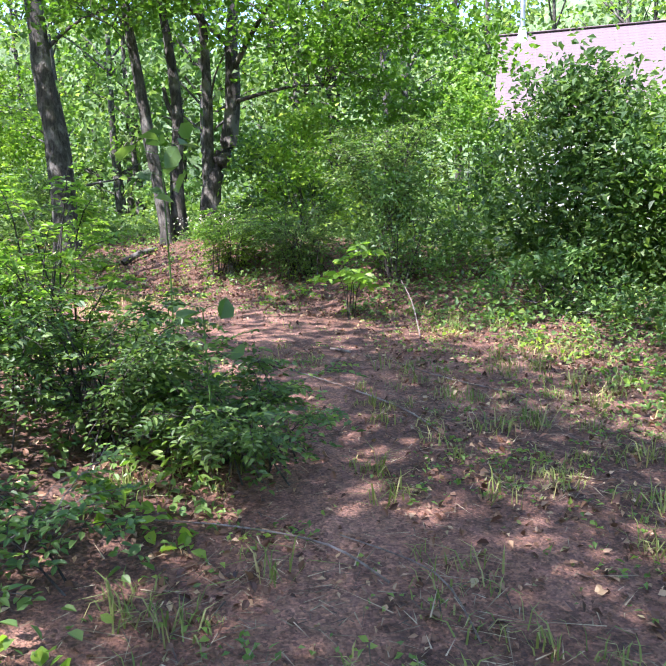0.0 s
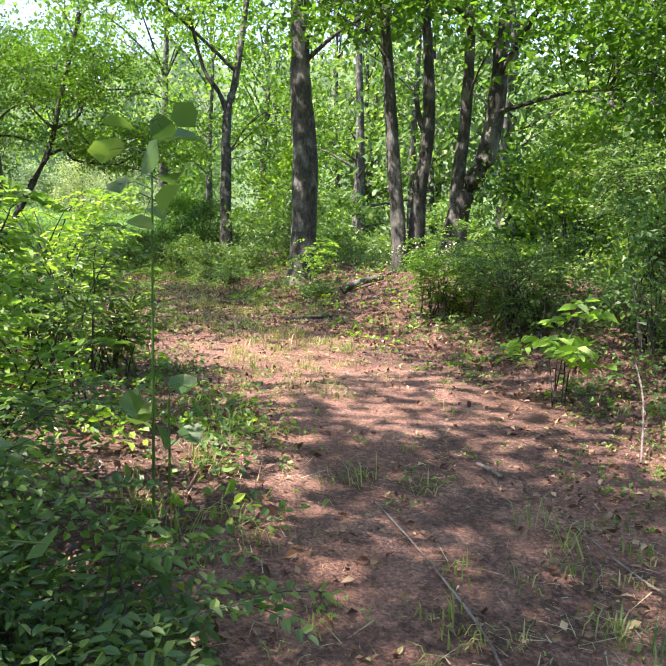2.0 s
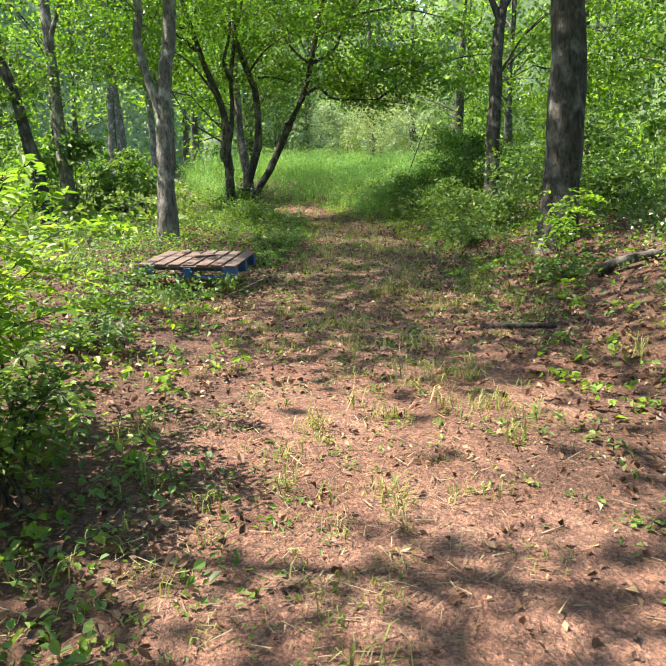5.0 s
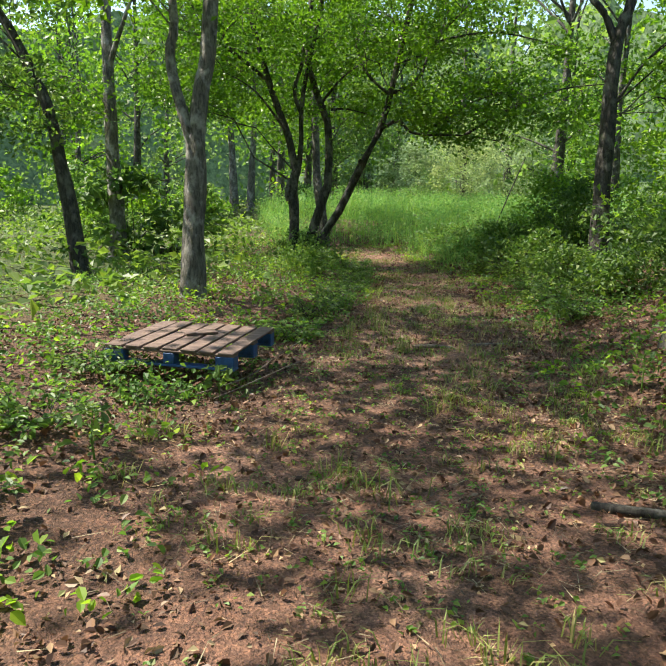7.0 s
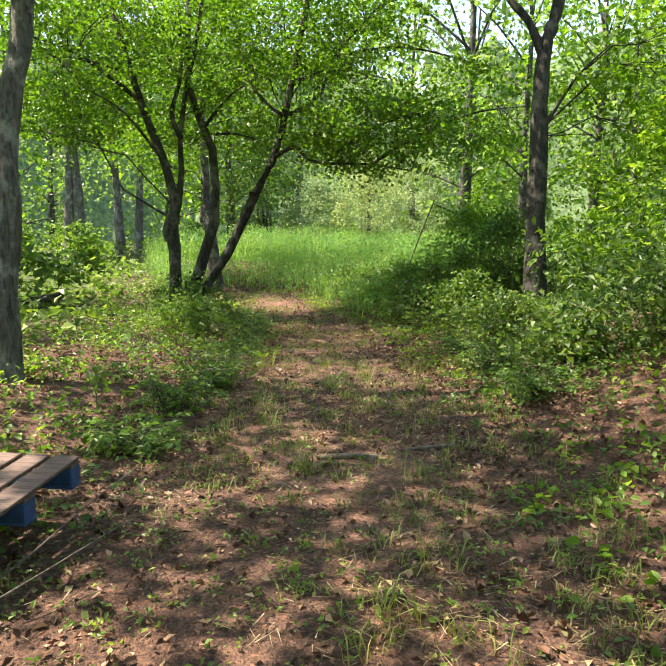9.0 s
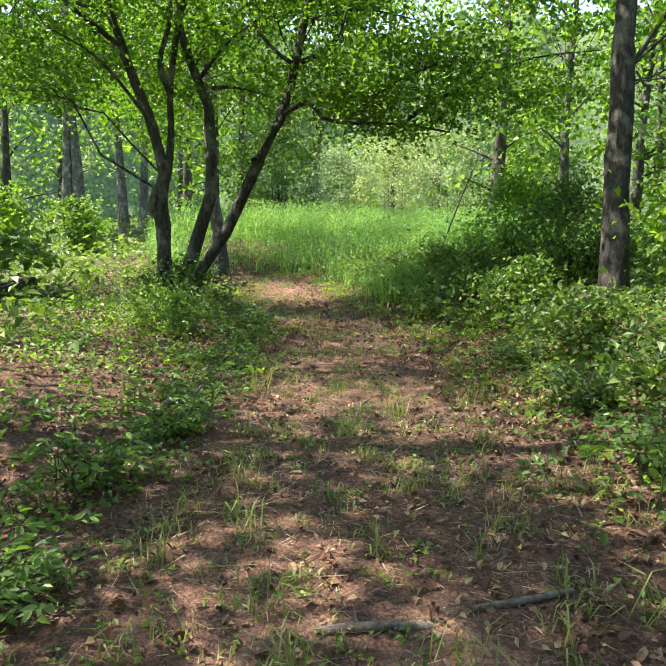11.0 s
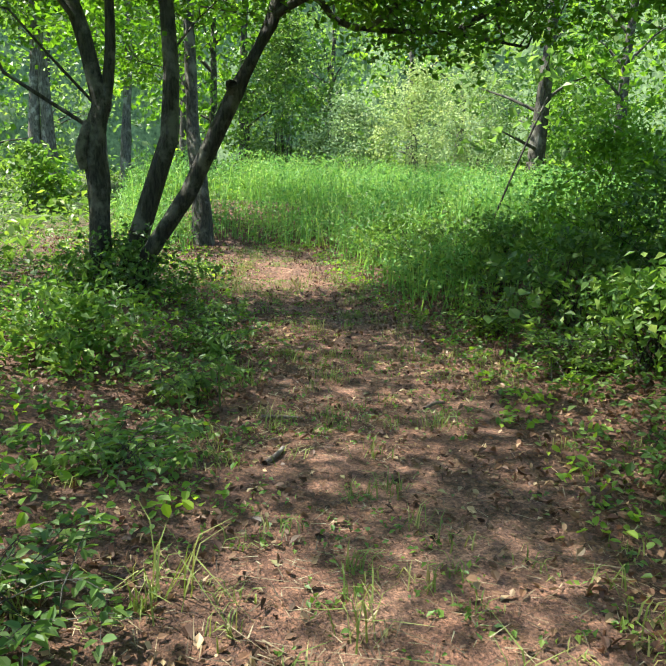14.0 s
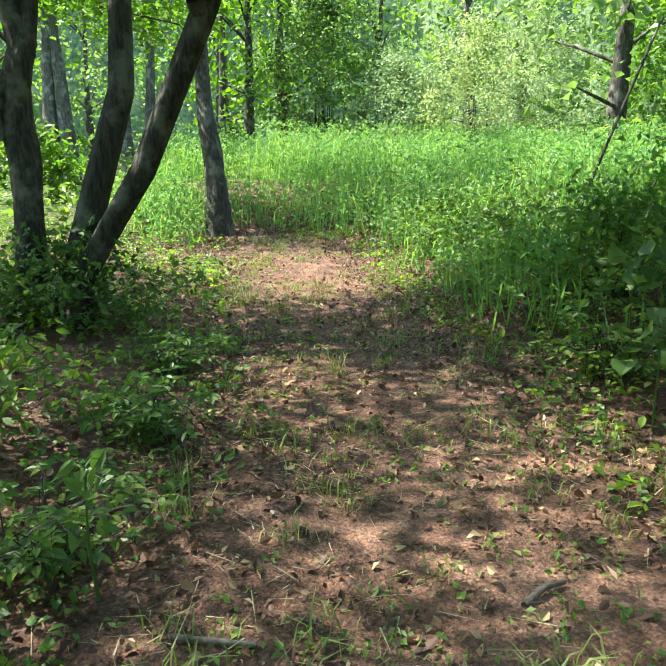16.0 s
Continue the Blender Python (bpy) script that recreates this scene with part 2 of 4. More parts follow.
def leaf_mesh(name, P, size, mat, upright=1.2, aspect=0.62, seed=1, tips=None, fine=False, heart=False):
    """Pointed leaves folded along the midrib, one at each place; fine ones have a rounder outline, heart ones two lobes at the stalk."""
    r = np.random.default_rng(seed)
    n = len(P)
    size = np.broadcast_to(np.asarray(size, float).reshape(-1, 1), (n, 1))
    nor = unit(r.normal(size=(n, 3)) * 0.75 + np.array([0, 0, upright]))
    tip = r.normal(size=(n, 3)) if tips is None else tips + r.normal(size=(n, 3)) * 0.45
    tip = unit(tip - nor * np.sum(tip * nor, 1, keepdims=True))
    wide = np.cross(nor, tip)
    fold, droop = nor * size * r.uniform(0.05, 0.22, (n, 1)), nor * size * r.uniform(-0.05, 0.25, (n, 1))
    if fine:
        w = wide * size * aspect * 0.5
        lo, hi = -tip * size * 0.22, tip * size * 0.16
        V = np.stack([P - tip * size * 0.5, P + w * 0.92 + lo + fold, P + w * 0.85 + hi + fold * 0.9 - droop * 0.4, P + tip * size * 0.5 - droop,
                      P - w * 0.85 + hi + fold * 0.9 - droop * 0.4, P - w * 0.92 + lo + fold], 1).reshape(-1, 3)
        i = np.arange(n)[:, None] * 6
        return mesh_of(name, V, np.concatenate([i + [0, 1, 2, 3], i + [0, 3, 4, 5]]), mat)
    if heart:
        rim = ((-0.5, 0.2), (-0.34, 0.46), (-0.02, 0.45), (0.25, 0.24))
        V = [P - tip * size * 0.4, P + tip * size * 0.5 - droop]
        for sg in (1, -1):
            for u, v in rim:
                V.append(P + tip * size * u + wide * sg * size * aspect * v + fold * v * 2 - droop * max(u, 0) * 1.4)
        i = np.arange(n)[:, None] * 10
        return mesh_of(name, np.stack(V, 1).reshape(-1, 3), np.concatenate([i + [0, 2, 3, 4, 5, 1], i + [1, 9, 8, 7, 6, 0]]), mat, True)
    V = np.stack([P - tip * size * 0.5, P + wide * size * aspect * 0.5 + fold - tip * size * 0.08, P + tip * size * 0.5 - droop,
                  P - wide * size * aspect * 0.5 + fold - tip * size * 0.08], 1).reshape(-1, 3)
    i = np.arange(n)[:, None] * 4
    F = np.concatenate([i + [0, 1, 2], i + [0, 2, 3]])
    return mesh_of(name, V, F, mat)


def blade_mesh(name, P, height, mat, width=0.006, lean=0.5, seed=1):
    """Grass blades: a bent strip of three triangles each."""
    r = np.random.default_rng(seed)
    n = len(P)
    h = np.broadcast_to(np.asarray(height, float).reshape(-1, 1), (n, 1)) * r.uniform(0.6, 1.25, (n, 1))
    a = r.uniform(0, 2 * np.pi, n)
    out = np.stack([np.cos(a), np.sin(a), 0 * a], 1)
    wide = np.stack([-np.sin(a), np.cos(a), 0 * a], 1) * width * r.uniform(0.7, 1.4, (n, 1))
    up = np.array([[0, 0, 1.0]])
    k = r.uniform(0.1, 1, (n, 1)) * lean
    mid = P + up * h * 0.6 + out * h * k * 0.3
    top = P + up * h * (1 - 0.35 * k) + out * h * k
    V = np.stack([P - wide, P + wide, mid - wide * 0.8, mid + wide * 0.8, top], 1).reshape(-1, 3)
    i = np.arange(n)[:, None] * 5
    F = np.concatenate([i + [0, 1, 3], i + [0, 3, 2], i + [2, 3, 4]])
    return mesh_of(name, V, F, mat)


def tubes(name, stems, mat, sides=8, rough=0.0, ridge=0.0):
    """Tapered round stems joined in one mesh. stems: lists of (x, y, z, radius)."""
    V, F, base = [], [], 0
    for s, pts in enumerate(stems):
        pts = np.asarray(pts, float)
        n = len(pts)
        if n < 8 and sides > 5:
            t = np.linspace(0, n - 1, (n - 1) * 4 + 1)
            i = np.clip(t.astype(int), 0, n - 2)
            k = (t - i)[:, None]
            p0, p1, p2, p3 = pts[np.maximum(i - 1, 0)], pts[i], pts[i + 1], pts[np.minimum(i + 2, n - 1)]
            pts = 0.5 * (2 * p1 + (p2 - p0) * k + (2 * p0 - 5 * p1 + 4 * p2 - p3) * k ** 2 + (3 * p1 - p0 - 3 * p2 + p3) * k ** 3)
            n = len(pts)
        axis = unit(np.gradient(pts[:, :3], axis=0))
        ref = np.where(np.abs(axis[:, 2:]) > 0.9, np.array([[1.0, 0, 0]]), np.array([[0, 0, 1.0]]))
        u = unit(np.cross(axis, ref))
        v = np.cross(axis, u)
        for i in range(n):
            for k in range(sides):
                a = 2 * math.pi * k / sides
                w = pts[i, 3] * (1 + rough * (noise.noise((math.cos(a) * 1.7 + s * 9, math.sin(a) * 1.7, pts[i, 2] * 1.3)) + 0.5 * noise.noise((a * 2, s, pts[i, 2] * 5)))
                         + ridge * (abs(noise.noise((math.cos(a) * 5.5 + s * 3, math.sin(a) * 5.5, pts[i, 2] * 1.1))) - 0.25))
                V.append(pts[i, :3] + (u[i] * math.cos(a) + v[i] * math.sin(a)) * w)
        for i in range(n - 1):
            for k in range(sides):
                F.append((base + i * sides + k, base + i * sides + (k + 1) % sides, base + (i + 1) * sides + (k + 1) % sides, base + (i + 1) * sides + k))
        base += n * sides
    return mesh_of(name, V, F, mat, True)


def part(name, me, parent):
    ob = new(name, me)
    ob.parent = parent
    return ob


def stem(points, r0, r1, flare=0.0):
    n = len(points)
    return [(*p, r0 + (r1 - r0) * i / (n - 1) + (flare if i == 0 else 0)) for i, p in enumerate(points)]


def sprays(blobs, seed):
    """Centres of leaf sprays inside ellipsoids (x, y, z, rx, ry, rz, count), thicker towards the outside."""
    r = np.random.default_rng(seed)
    out = []
    for x, y, z, rx, ry, rz, n in blobs:
        d = unit(r.normal(size=(n, 3))) * r.uniform(0.25, 1, (n, 1)) ** 0.5
        out.append(np.array([x, y, z]) + d * np.array([rx, ry, rz]))
    return np.concatenate(out)


def spray_leaves(C, per, spread, thick, seed):
    r = np.random.default_rng(seed)
    n = len(C)
    d = r.normal(size=(n, per, 3)) * np.array([spread, spread, thick]) * r.uniform(0.6, 1.3, (n, 1, 1))
    tilt = r.normal(size=(n, 1, 2)) * 0.25
    d[..., 2] += (d[..., :2] * tilt).sum(-1) - 0.12 * (d[..., :2] ** 2).sum(-1)
    return (C[:, None] + d).reshape(-1, 3)


def tree(label, stems, blobs, bark, leaf, seed, size=0.11, per=46, spread=0.42, group="", sides=22, twig=0.010, limb_from=0.4):
    """A tree of given stems and leafy masses; a twig runs from the nearest stem to each spray."""
    x, y, z = stems[0][0][:3]
    root = tagged(new("tree"), label, "tree", group)
    root.location = (x, y, z)
    local = [[(p[0] - x, p[1] - y, p[2] - z, p[3]) for p in s] for s in stems]
    part("trunk", tubes("trunk", local, bark, sides, 0.2, 0.28), root)
    if blobs:
        C = sprays(blobs, seed) - np.array([x, y, z])
        pts = []
        for s in local:
            s = np.asarray(s)
            k = np.linspace(max(1, int(len(s) * limb_from)), len(s) - 1, 5 * len(s))
            pts.append(np.stack([np.interp(k, np.arange(len(s)), s[:, j]) for j in range(4)], 1))
        pts = np.concatenate(pts)
        r = np.random.default_rng(seed + 50)
        twigs = []
        hubs = C[r.permutation(len(C))[:max(2, len(C) // 7)]]
        owner = np.argmin(np.linalg.norm(C[:, None] - hubs[None], axis=2), axis=1)
        for k, hub in enumerate(hubs):
            away = hub - pts[:, :3]
            flat = np.linalg.norm(away[:, :2], axis=1)
            cost = np.linalg.norm(away, axis=1) + np.abs(away[:, 2] - 0.45 * flat) * 1.5
            p = pts[int(r.choice(np.argsort(cost)[:4]))]
            reach = np.linalg.norm(hub - p[:3])
            t = np.linspace(0, 1, 6)[:, None]
            line = p[:3] * (1 - t) + hub * t + np.array([0, 0, 0.16 * reach]) * np.sin(np.pi * t) + r.normal(size=(6, 3)) * 0.05 * reach * np.sin(np.pi * t)
            w = min(twig * (0.8 + 0.5 * reach), p[3] * 0.7 + 0.004)
            limb = np.concatenate([line, w * (1 - 0.75 * t)], 1)
            twigs.append(limb)
            for c in C[owner == k]:
                q = limb[int(r.integers(2, 6))]
                m = q[:3] * 0.5 + c * 0.5 + r.normal(size=3) * 0.07 * np.linalg.norm(c - q[:3])
                twigs.append([(*q[:3], min(q[3] * 0.8, 0.010)), (*m, 0.006), (*c, 0.002)])
        tagged(part("branch", tubes("branch", twigs, bark, 3), root), kind="stuff")
        part("foliage", leaf_mesh("foliage", spray_leaves(C, per, spread, 0.07, seed + 1), np.random.default_rng(seed).uniform(0.7, 1.3, len(C) * per) * size, leaf, 1.1, 0.75, seed + 2), root)
    return root


def bush(label, x, y, w, d, h, n, size, leaf, seed, stems=9, low=0.12, group="", fine=False, category="bush"):
    """A shrub: stems from one root, leaves in uneven clumps."""
    z = gz(x, y)
    r = np.random.default_rng(seed)
    root = tagged(new("bush"), label, category, group)
    root.location = (x, y, z - 0.03)
    m = max(10, n // 55)
    a, q, t = r.uniform(0, 6.283, m), r.uniform(0, 1, m) ** 0.55, r.uniform(low, 1, m)
    belly = 0.55 + 0.6 * np.sin(np.pi * np.clip(t * 0.85 + 0.1, 0, 1))
    shape = belly * np.sqrt(np.clip(1.06 - t ** 3, 0, 1)) * (0.75 + 0.5 * r.random(m))
    C = np.stack([np.cos(a) * q * shape * w / 2, np.sin(a) * q * shape * d / 2, t * h * (0.82 + 0.25 * r.random(m))], 1)
    sticks = []
    for c in C[r.permutation(m)[:stems * 3]]:
        b = r.normal(size=2) * 0.06 * min(w, d)
        k = r.normal(size=3) * 0.08
        sticks.append([(b[0], b[1], 0, 0.007 + 0.004 * h), (b[0] + 0.35 * c[0] + k[0], b[1] + 0.35 * c[1] + k[1], 0.55 * c[2], 0.007), (*c, 0.003)])
    part("stem", tubes("stem", sticks, BARK_DARK, 3), root)
    per = n // m
    P = spray_leaves(C, per, 0.10 + 0.055 * min(w, d), 0.05 + 0.035 * h, seed + 1)
    P[:, 2] = np.maximum(P[:, 2], 0.03)
    part("foliage", leaf_mesh("foliage", P, r.uniform(0.6, 1.35, len(P)) * size, leaf, 1.0, 0.6, seed + 2, None, fine), root)
    return root


def frond_bush(label, x, y, w, d, h, n, leaflet, leaf, seed, stems=12, pairs=5, fine=True, category="bush", low=0.2, group=""):
    """A shrub of thin arching stems that carry feathered leaves: leaflets in pairs along a stalk."""
    r = np.random.default_rng(seed)
    root = tagged(new("bush"), label, category, group)
    root.location = (x, y, gz(x, y) - 0.03)
    sticks, B, D = [], [], []
    per = max(2, n // stems)
    for k in range(stems):
        a, q, top = r.uniform(0, 6.283), r.uniform(0.15, 1) ** 0.6, h * r.uniform(0.55, 1.08)
        end = np.array([math.cos(a) * q * w / 2, math.sin(a) * q * d / 2, top * (1 - 0.35 * q * q)])
        b0 = np.array([*(r.normal(size=2) * 0.1 * min(w, d)), 0])
        t = np.linspace(0, 1, 7)[:, None]
        mid = (b0 + end) / 2 + np.array([0, 0, 0.32 * top]) - np.array([end[0], end[1], 0]) * 0.2
        line = b0 * (1 - t) ** 2 + 2 * mid * t * (1 - t) + end * t * t + r.normal(size=(7, 3)) * 0.012 * t
        sticks.append(np.concatenate([line, (0.004 + 0.004 * h) * (1 - 0.8 * t)], 1))
        for u in r.uniform(low, 1, per) ** 0.8:
            p = np.array([np.interp(u * 6, np.arange(7), line[:, j]) for j in range(3)])
            g = a + r.normal() * 1.3
            v = np.array([math.cos(g), math.sin(g), r.uniform(-0.35, 0.5)])
            B.append(p), D.append(v / np.linalg.norm(v))
    B, D = np.array(B), np.array(D)
    L = leaflet * pairs * r.uniform(0.75, 1.2, (len(B), 1))
    side = unit(np.cross(D, np.array([[0, 0, 1.0]])) + r.normal(size=D.shape) * 0.15)
    P, T = [], []
    for k in range(pairs):
        f = (k + 1.0) / (pairs + 0.3)
        c = B + D * L * f - np.array([0, 0, 1]) * L * 0.25 * f * f
        for sg in (-1, 1):
            P.append(c + side * sg * leaflet * 0.5), T.append((side * sg + D * 0.55) * 2.2)
    P.append(B + D * L * 1.08 - np.array([0, 0, 1]) * L * 0.28), T.append(D * 2.2)
    P, T = np.concatenate(P), np.concatenate(T)
    for k in range(len(B)):
        e = B[k] + D[k] * L[k] - np.array([0, 0, 0.25]) * L[k]
        sticks.append([(*B[k], 0.0022), (*(B[k] * 0.5 + e * 0.5 + np.array([0, 0, 0.06]) * L[k]), 0.0018), (*e, 0.001)])
    P[:, 2] = np.maximum(P[:, 2], 0.03)
    part("stem", tubes("stem", sticks, BARK_DARK, 3), root)
    part("foliage", leaf_mesh("foliage", P, r.uniform(0.75, 1.25, len(P)) * leaflet, leaf, 2.2, 0.5, seed + 2, T, fine), root)
    return root


# ---- ground ----


def make_ground():
    def axis(lo, hi, step, far):
        fine = np.arange(lo, hi, step)
        grow = np.cumsum(0.3 * 1.35 ** np.arange(24))
        grow = grow[grow < far]
        return np.concatenate([(lo - grow)[::-1], fine, hi + grow])
    xs, ys = axis(-33, 3, 0.18, 900), axis(-1.5, 15, 0.18, 900)
    X, Y = np.meshgrid(xs, ys, indexing="ij")
    Z = ground_z(X.ravel(), Y.ravel())
    n, m = len(xs), len(ys)
    I = np.arange(n * m).reshape(n, m)
    F = np.stack([I[:-1, :-1], I[1:, :-1], I[1:, 1:], I[:-1, 1:]], -1).reshape(-1, 4)
    me = mesh_of("ground", np.stack([X.ravel(), Y.ravel(), Z], 1), F, DIRT, True)
    gap, _ = track_gap(X.ravel(), Y.ravel())
    bare = np.clip(0.5 - gap * 0.9, 0, 1) * (0.2 + 1.0 * vnoise(X.ravel(), Y.ravel(), 0.8)) * np.interp(-X.ravel(), [0, 3, 8, 12, 30], [0.75, 1.1, 1.0, 0.75, 0.65])
    at = me.attributes.new("bare", "FLOAT", "POINT")
    at.data.foreach_set("value", bare.astype(np.float32))
    at = me.attributes.new("grown", "FLOAT", "POINT")
    at.data.foreach_set("value", (ease((gap - 2.0) / 4) * 0.9).astype(np.float32))
    tagged(new("ground", me), "reddish dirt track through woods with brown leaf mould", "ground", kind="structure")


make_ground()

# ---- the trees that stand along the track ----


def P3(*pts):
    return list(pts)


# tall straight tree on the bank
tree("tall tree with thick grey-brown trunk on the bank",
     [stem(P3((-11.28, 11.47, 0.45), (-11.32, 11.5, 1.2), (-11.49, 11.63, 2.79), (-11.72, 11.69, 4.23), (-11.9, 11.76, 5.6), (-12.2, 11.9, 9.0), (-12.3, 12.0, 14)), 0.30, 0.12, 0.12),
      stem(P3((-11.8, 11.72, 4.9), (-11.2, 12.3, 5.6), (-10.3, 12.9, 6.0)), 0.05, 0.015),
      stem(P3((-12.1, 11.85, 7.5), (-13.6, 11.0, 9.2), (-14.6, 10.4, 10.2)), 0.09, 0.02),
      # unseen limb, added with the last leaf mass to shade the trunk
      stem(P3((-12.05, 11.8, 7.0), (-12.6, 10.2, 8.4), (-13.0, 8.6, 9.2)), 0.08, 0.02)],
     [(-12.2, 11.9, 11.5, 3.6, 3.4, 3.2, 120), (-10.6, 12.6, 6.0, 1.6, 1.2, 0.7, 26), (-12.9, 8.3, 9.2, 1.6, 1.6, 0.8, 60)], BARK_GREY, LEAF_CANOPY, 11, 0.16, 30)
# clump of four stems
tree("slim tree with cracked grey bark in a clump",
     [stem(P3((-8.98, 11.8, 0.6), (-9.0, 11.8, 1.2), (-9.15, 11.84, 2.11), (-9.36, 11.86, 3.27), (-9.56, 11.91, 4.59), (-9.79, 11.95, 6.0), (-10.1, 12.0, 10)), 0.15, 0.07, 0.06)],
     [(-10.0, 11.9, 9.5, 2.4, 2.4, 2.2, 50), (-9.4, 11.0, 5.6, 1.8, 1.3, 0.8, 26)], BARK_GREY, LEAF_CANOPY, 12, 0.13, 36, group="clump of slim trees")
tree("slim dark tree with broken stub in a clump",
     [stem(P3((-8.92, 12.13, 0.7), (-9.0, 12.24, 2.28), (-9.02, 12.42, 3.47), (-9.18, 12.52, 4.89), (-9.37, 12.56, 6.1), (-9.5, 12.6, 10)), 0.14, 0.06, 0.06),
      stem(P3((-9.02, 12.4, 3.3), (-9.15, 12.3, 3.75), (-9.2, 12.28, 4.05)), 0.06, 0.035)],
     [(-9.6, 12.8, 9.5, 2.2, 2.4, 2.0, 40)], BARK_DARK, LEAF_CANOPY, 13, 0.13, 36, group="clump of slim trees")
tree("slim grey tree beside a dark leaning one",
     [stem(P3((-8.62, 12.7, 0.7), (-8.6, 12.75, 1.7), (-8.63, 12.84, 2.63), (-8.67, 13.0, 3.76), (-8.76, 13.16, 5.2), (-8.95, 13.2, 6.2), (-9.2, 13.4, 9.5)), 0.14, 0.06, 0.05),
      stem(P3((-8.65, 12.95, 3.3), (-8.2, 12.6, 4.2), (-7.6, 12.3, 4.7)), 0.03, 0.01)],
     [(-8.8, 13.6, 9.0, 2.2, 2.2, 1.8, 40)], BARK_GREY, LEAF_CANOPY, 14, 0.13, 36, group="clump of slim trees")
tree("dark leaning tree with twisted split bark",
     [stem(P3((-8.6, 12.71, 0.8), (-8.55, 12.83, 2.15), (-8.32, 13.15, 2.96), (-8.27, 13.37, 4.09), (-8.31, 13.5, 5.14), (-8.31, 13.7, 6.2), (-8.0, 14.2, 10)), 0.20, 0.10, 0.08),
      stem(P3((-8.3, 13.4, 4.4), (-7.2, 13.0, 5.4), (-5.6, 12.0, 5.9)), 0.06, 0.015),
      stem(P3((-8.3, 13.3, 3.8), (-7.0, 13.4, 4.0), (-5.9, 13.2, 3.9)), 0.045, 0.012),
      stem(P3((-8.3, 13.45, 4.9), (-8.8, 12.2, 5.8), (-8.6, 10.9, 6.1)), 0.05, 0.012)],
     [(-5.6, 12.2, 5.3, 2.4, 2.0, 1.3, 100), (-8.4, 11.5, 5.9, 2.2, 1.5, 0.6, 46), (-7.8, 14.4, 9.5, 3.0, 3.0, 2.0, 60), (-4.2, 13.0, 4.0, 1.8, 1.5, 1.1, 44)], BARK_DARK, LEAF_CANOPY, 15, 0.12, group="clump of slim trees")
# forked pale tree past the pallet
tree("forked tree with pale grey mottled bark",
     [stem(P3((-15.33, 6.37, 0.45), (-15.49, 6.38, 1.47), (-15.63, 6.43, 2.31), (-15.74, 6.45, 2.91), (-15.86, 6.54, 3.63), (-16.0, 6.67, 4.5), (-16.3, 6.9, 8.5)), 0.165, 0.09, 0.05),
      stem(P3((-15.70, 6.42, 2.7), (-15.80, 6.28, 3.2), (-15.93, 6.15, 3.69), (-16.02, 6.1, 4.11), (-16.15, 6.14, 4.9), (-16.9, 5.6, 8)), 0.09, 0.05)],
     [(-16.4, 6.4, 9.0, 3.0, 3.0, 2.2, 90), (-16.4, 4.8, 5.6, 1.8, 1.6, 0.8, 30)], BARK_PALE, LEAF_CANOPY, 16, 0.13, 36)
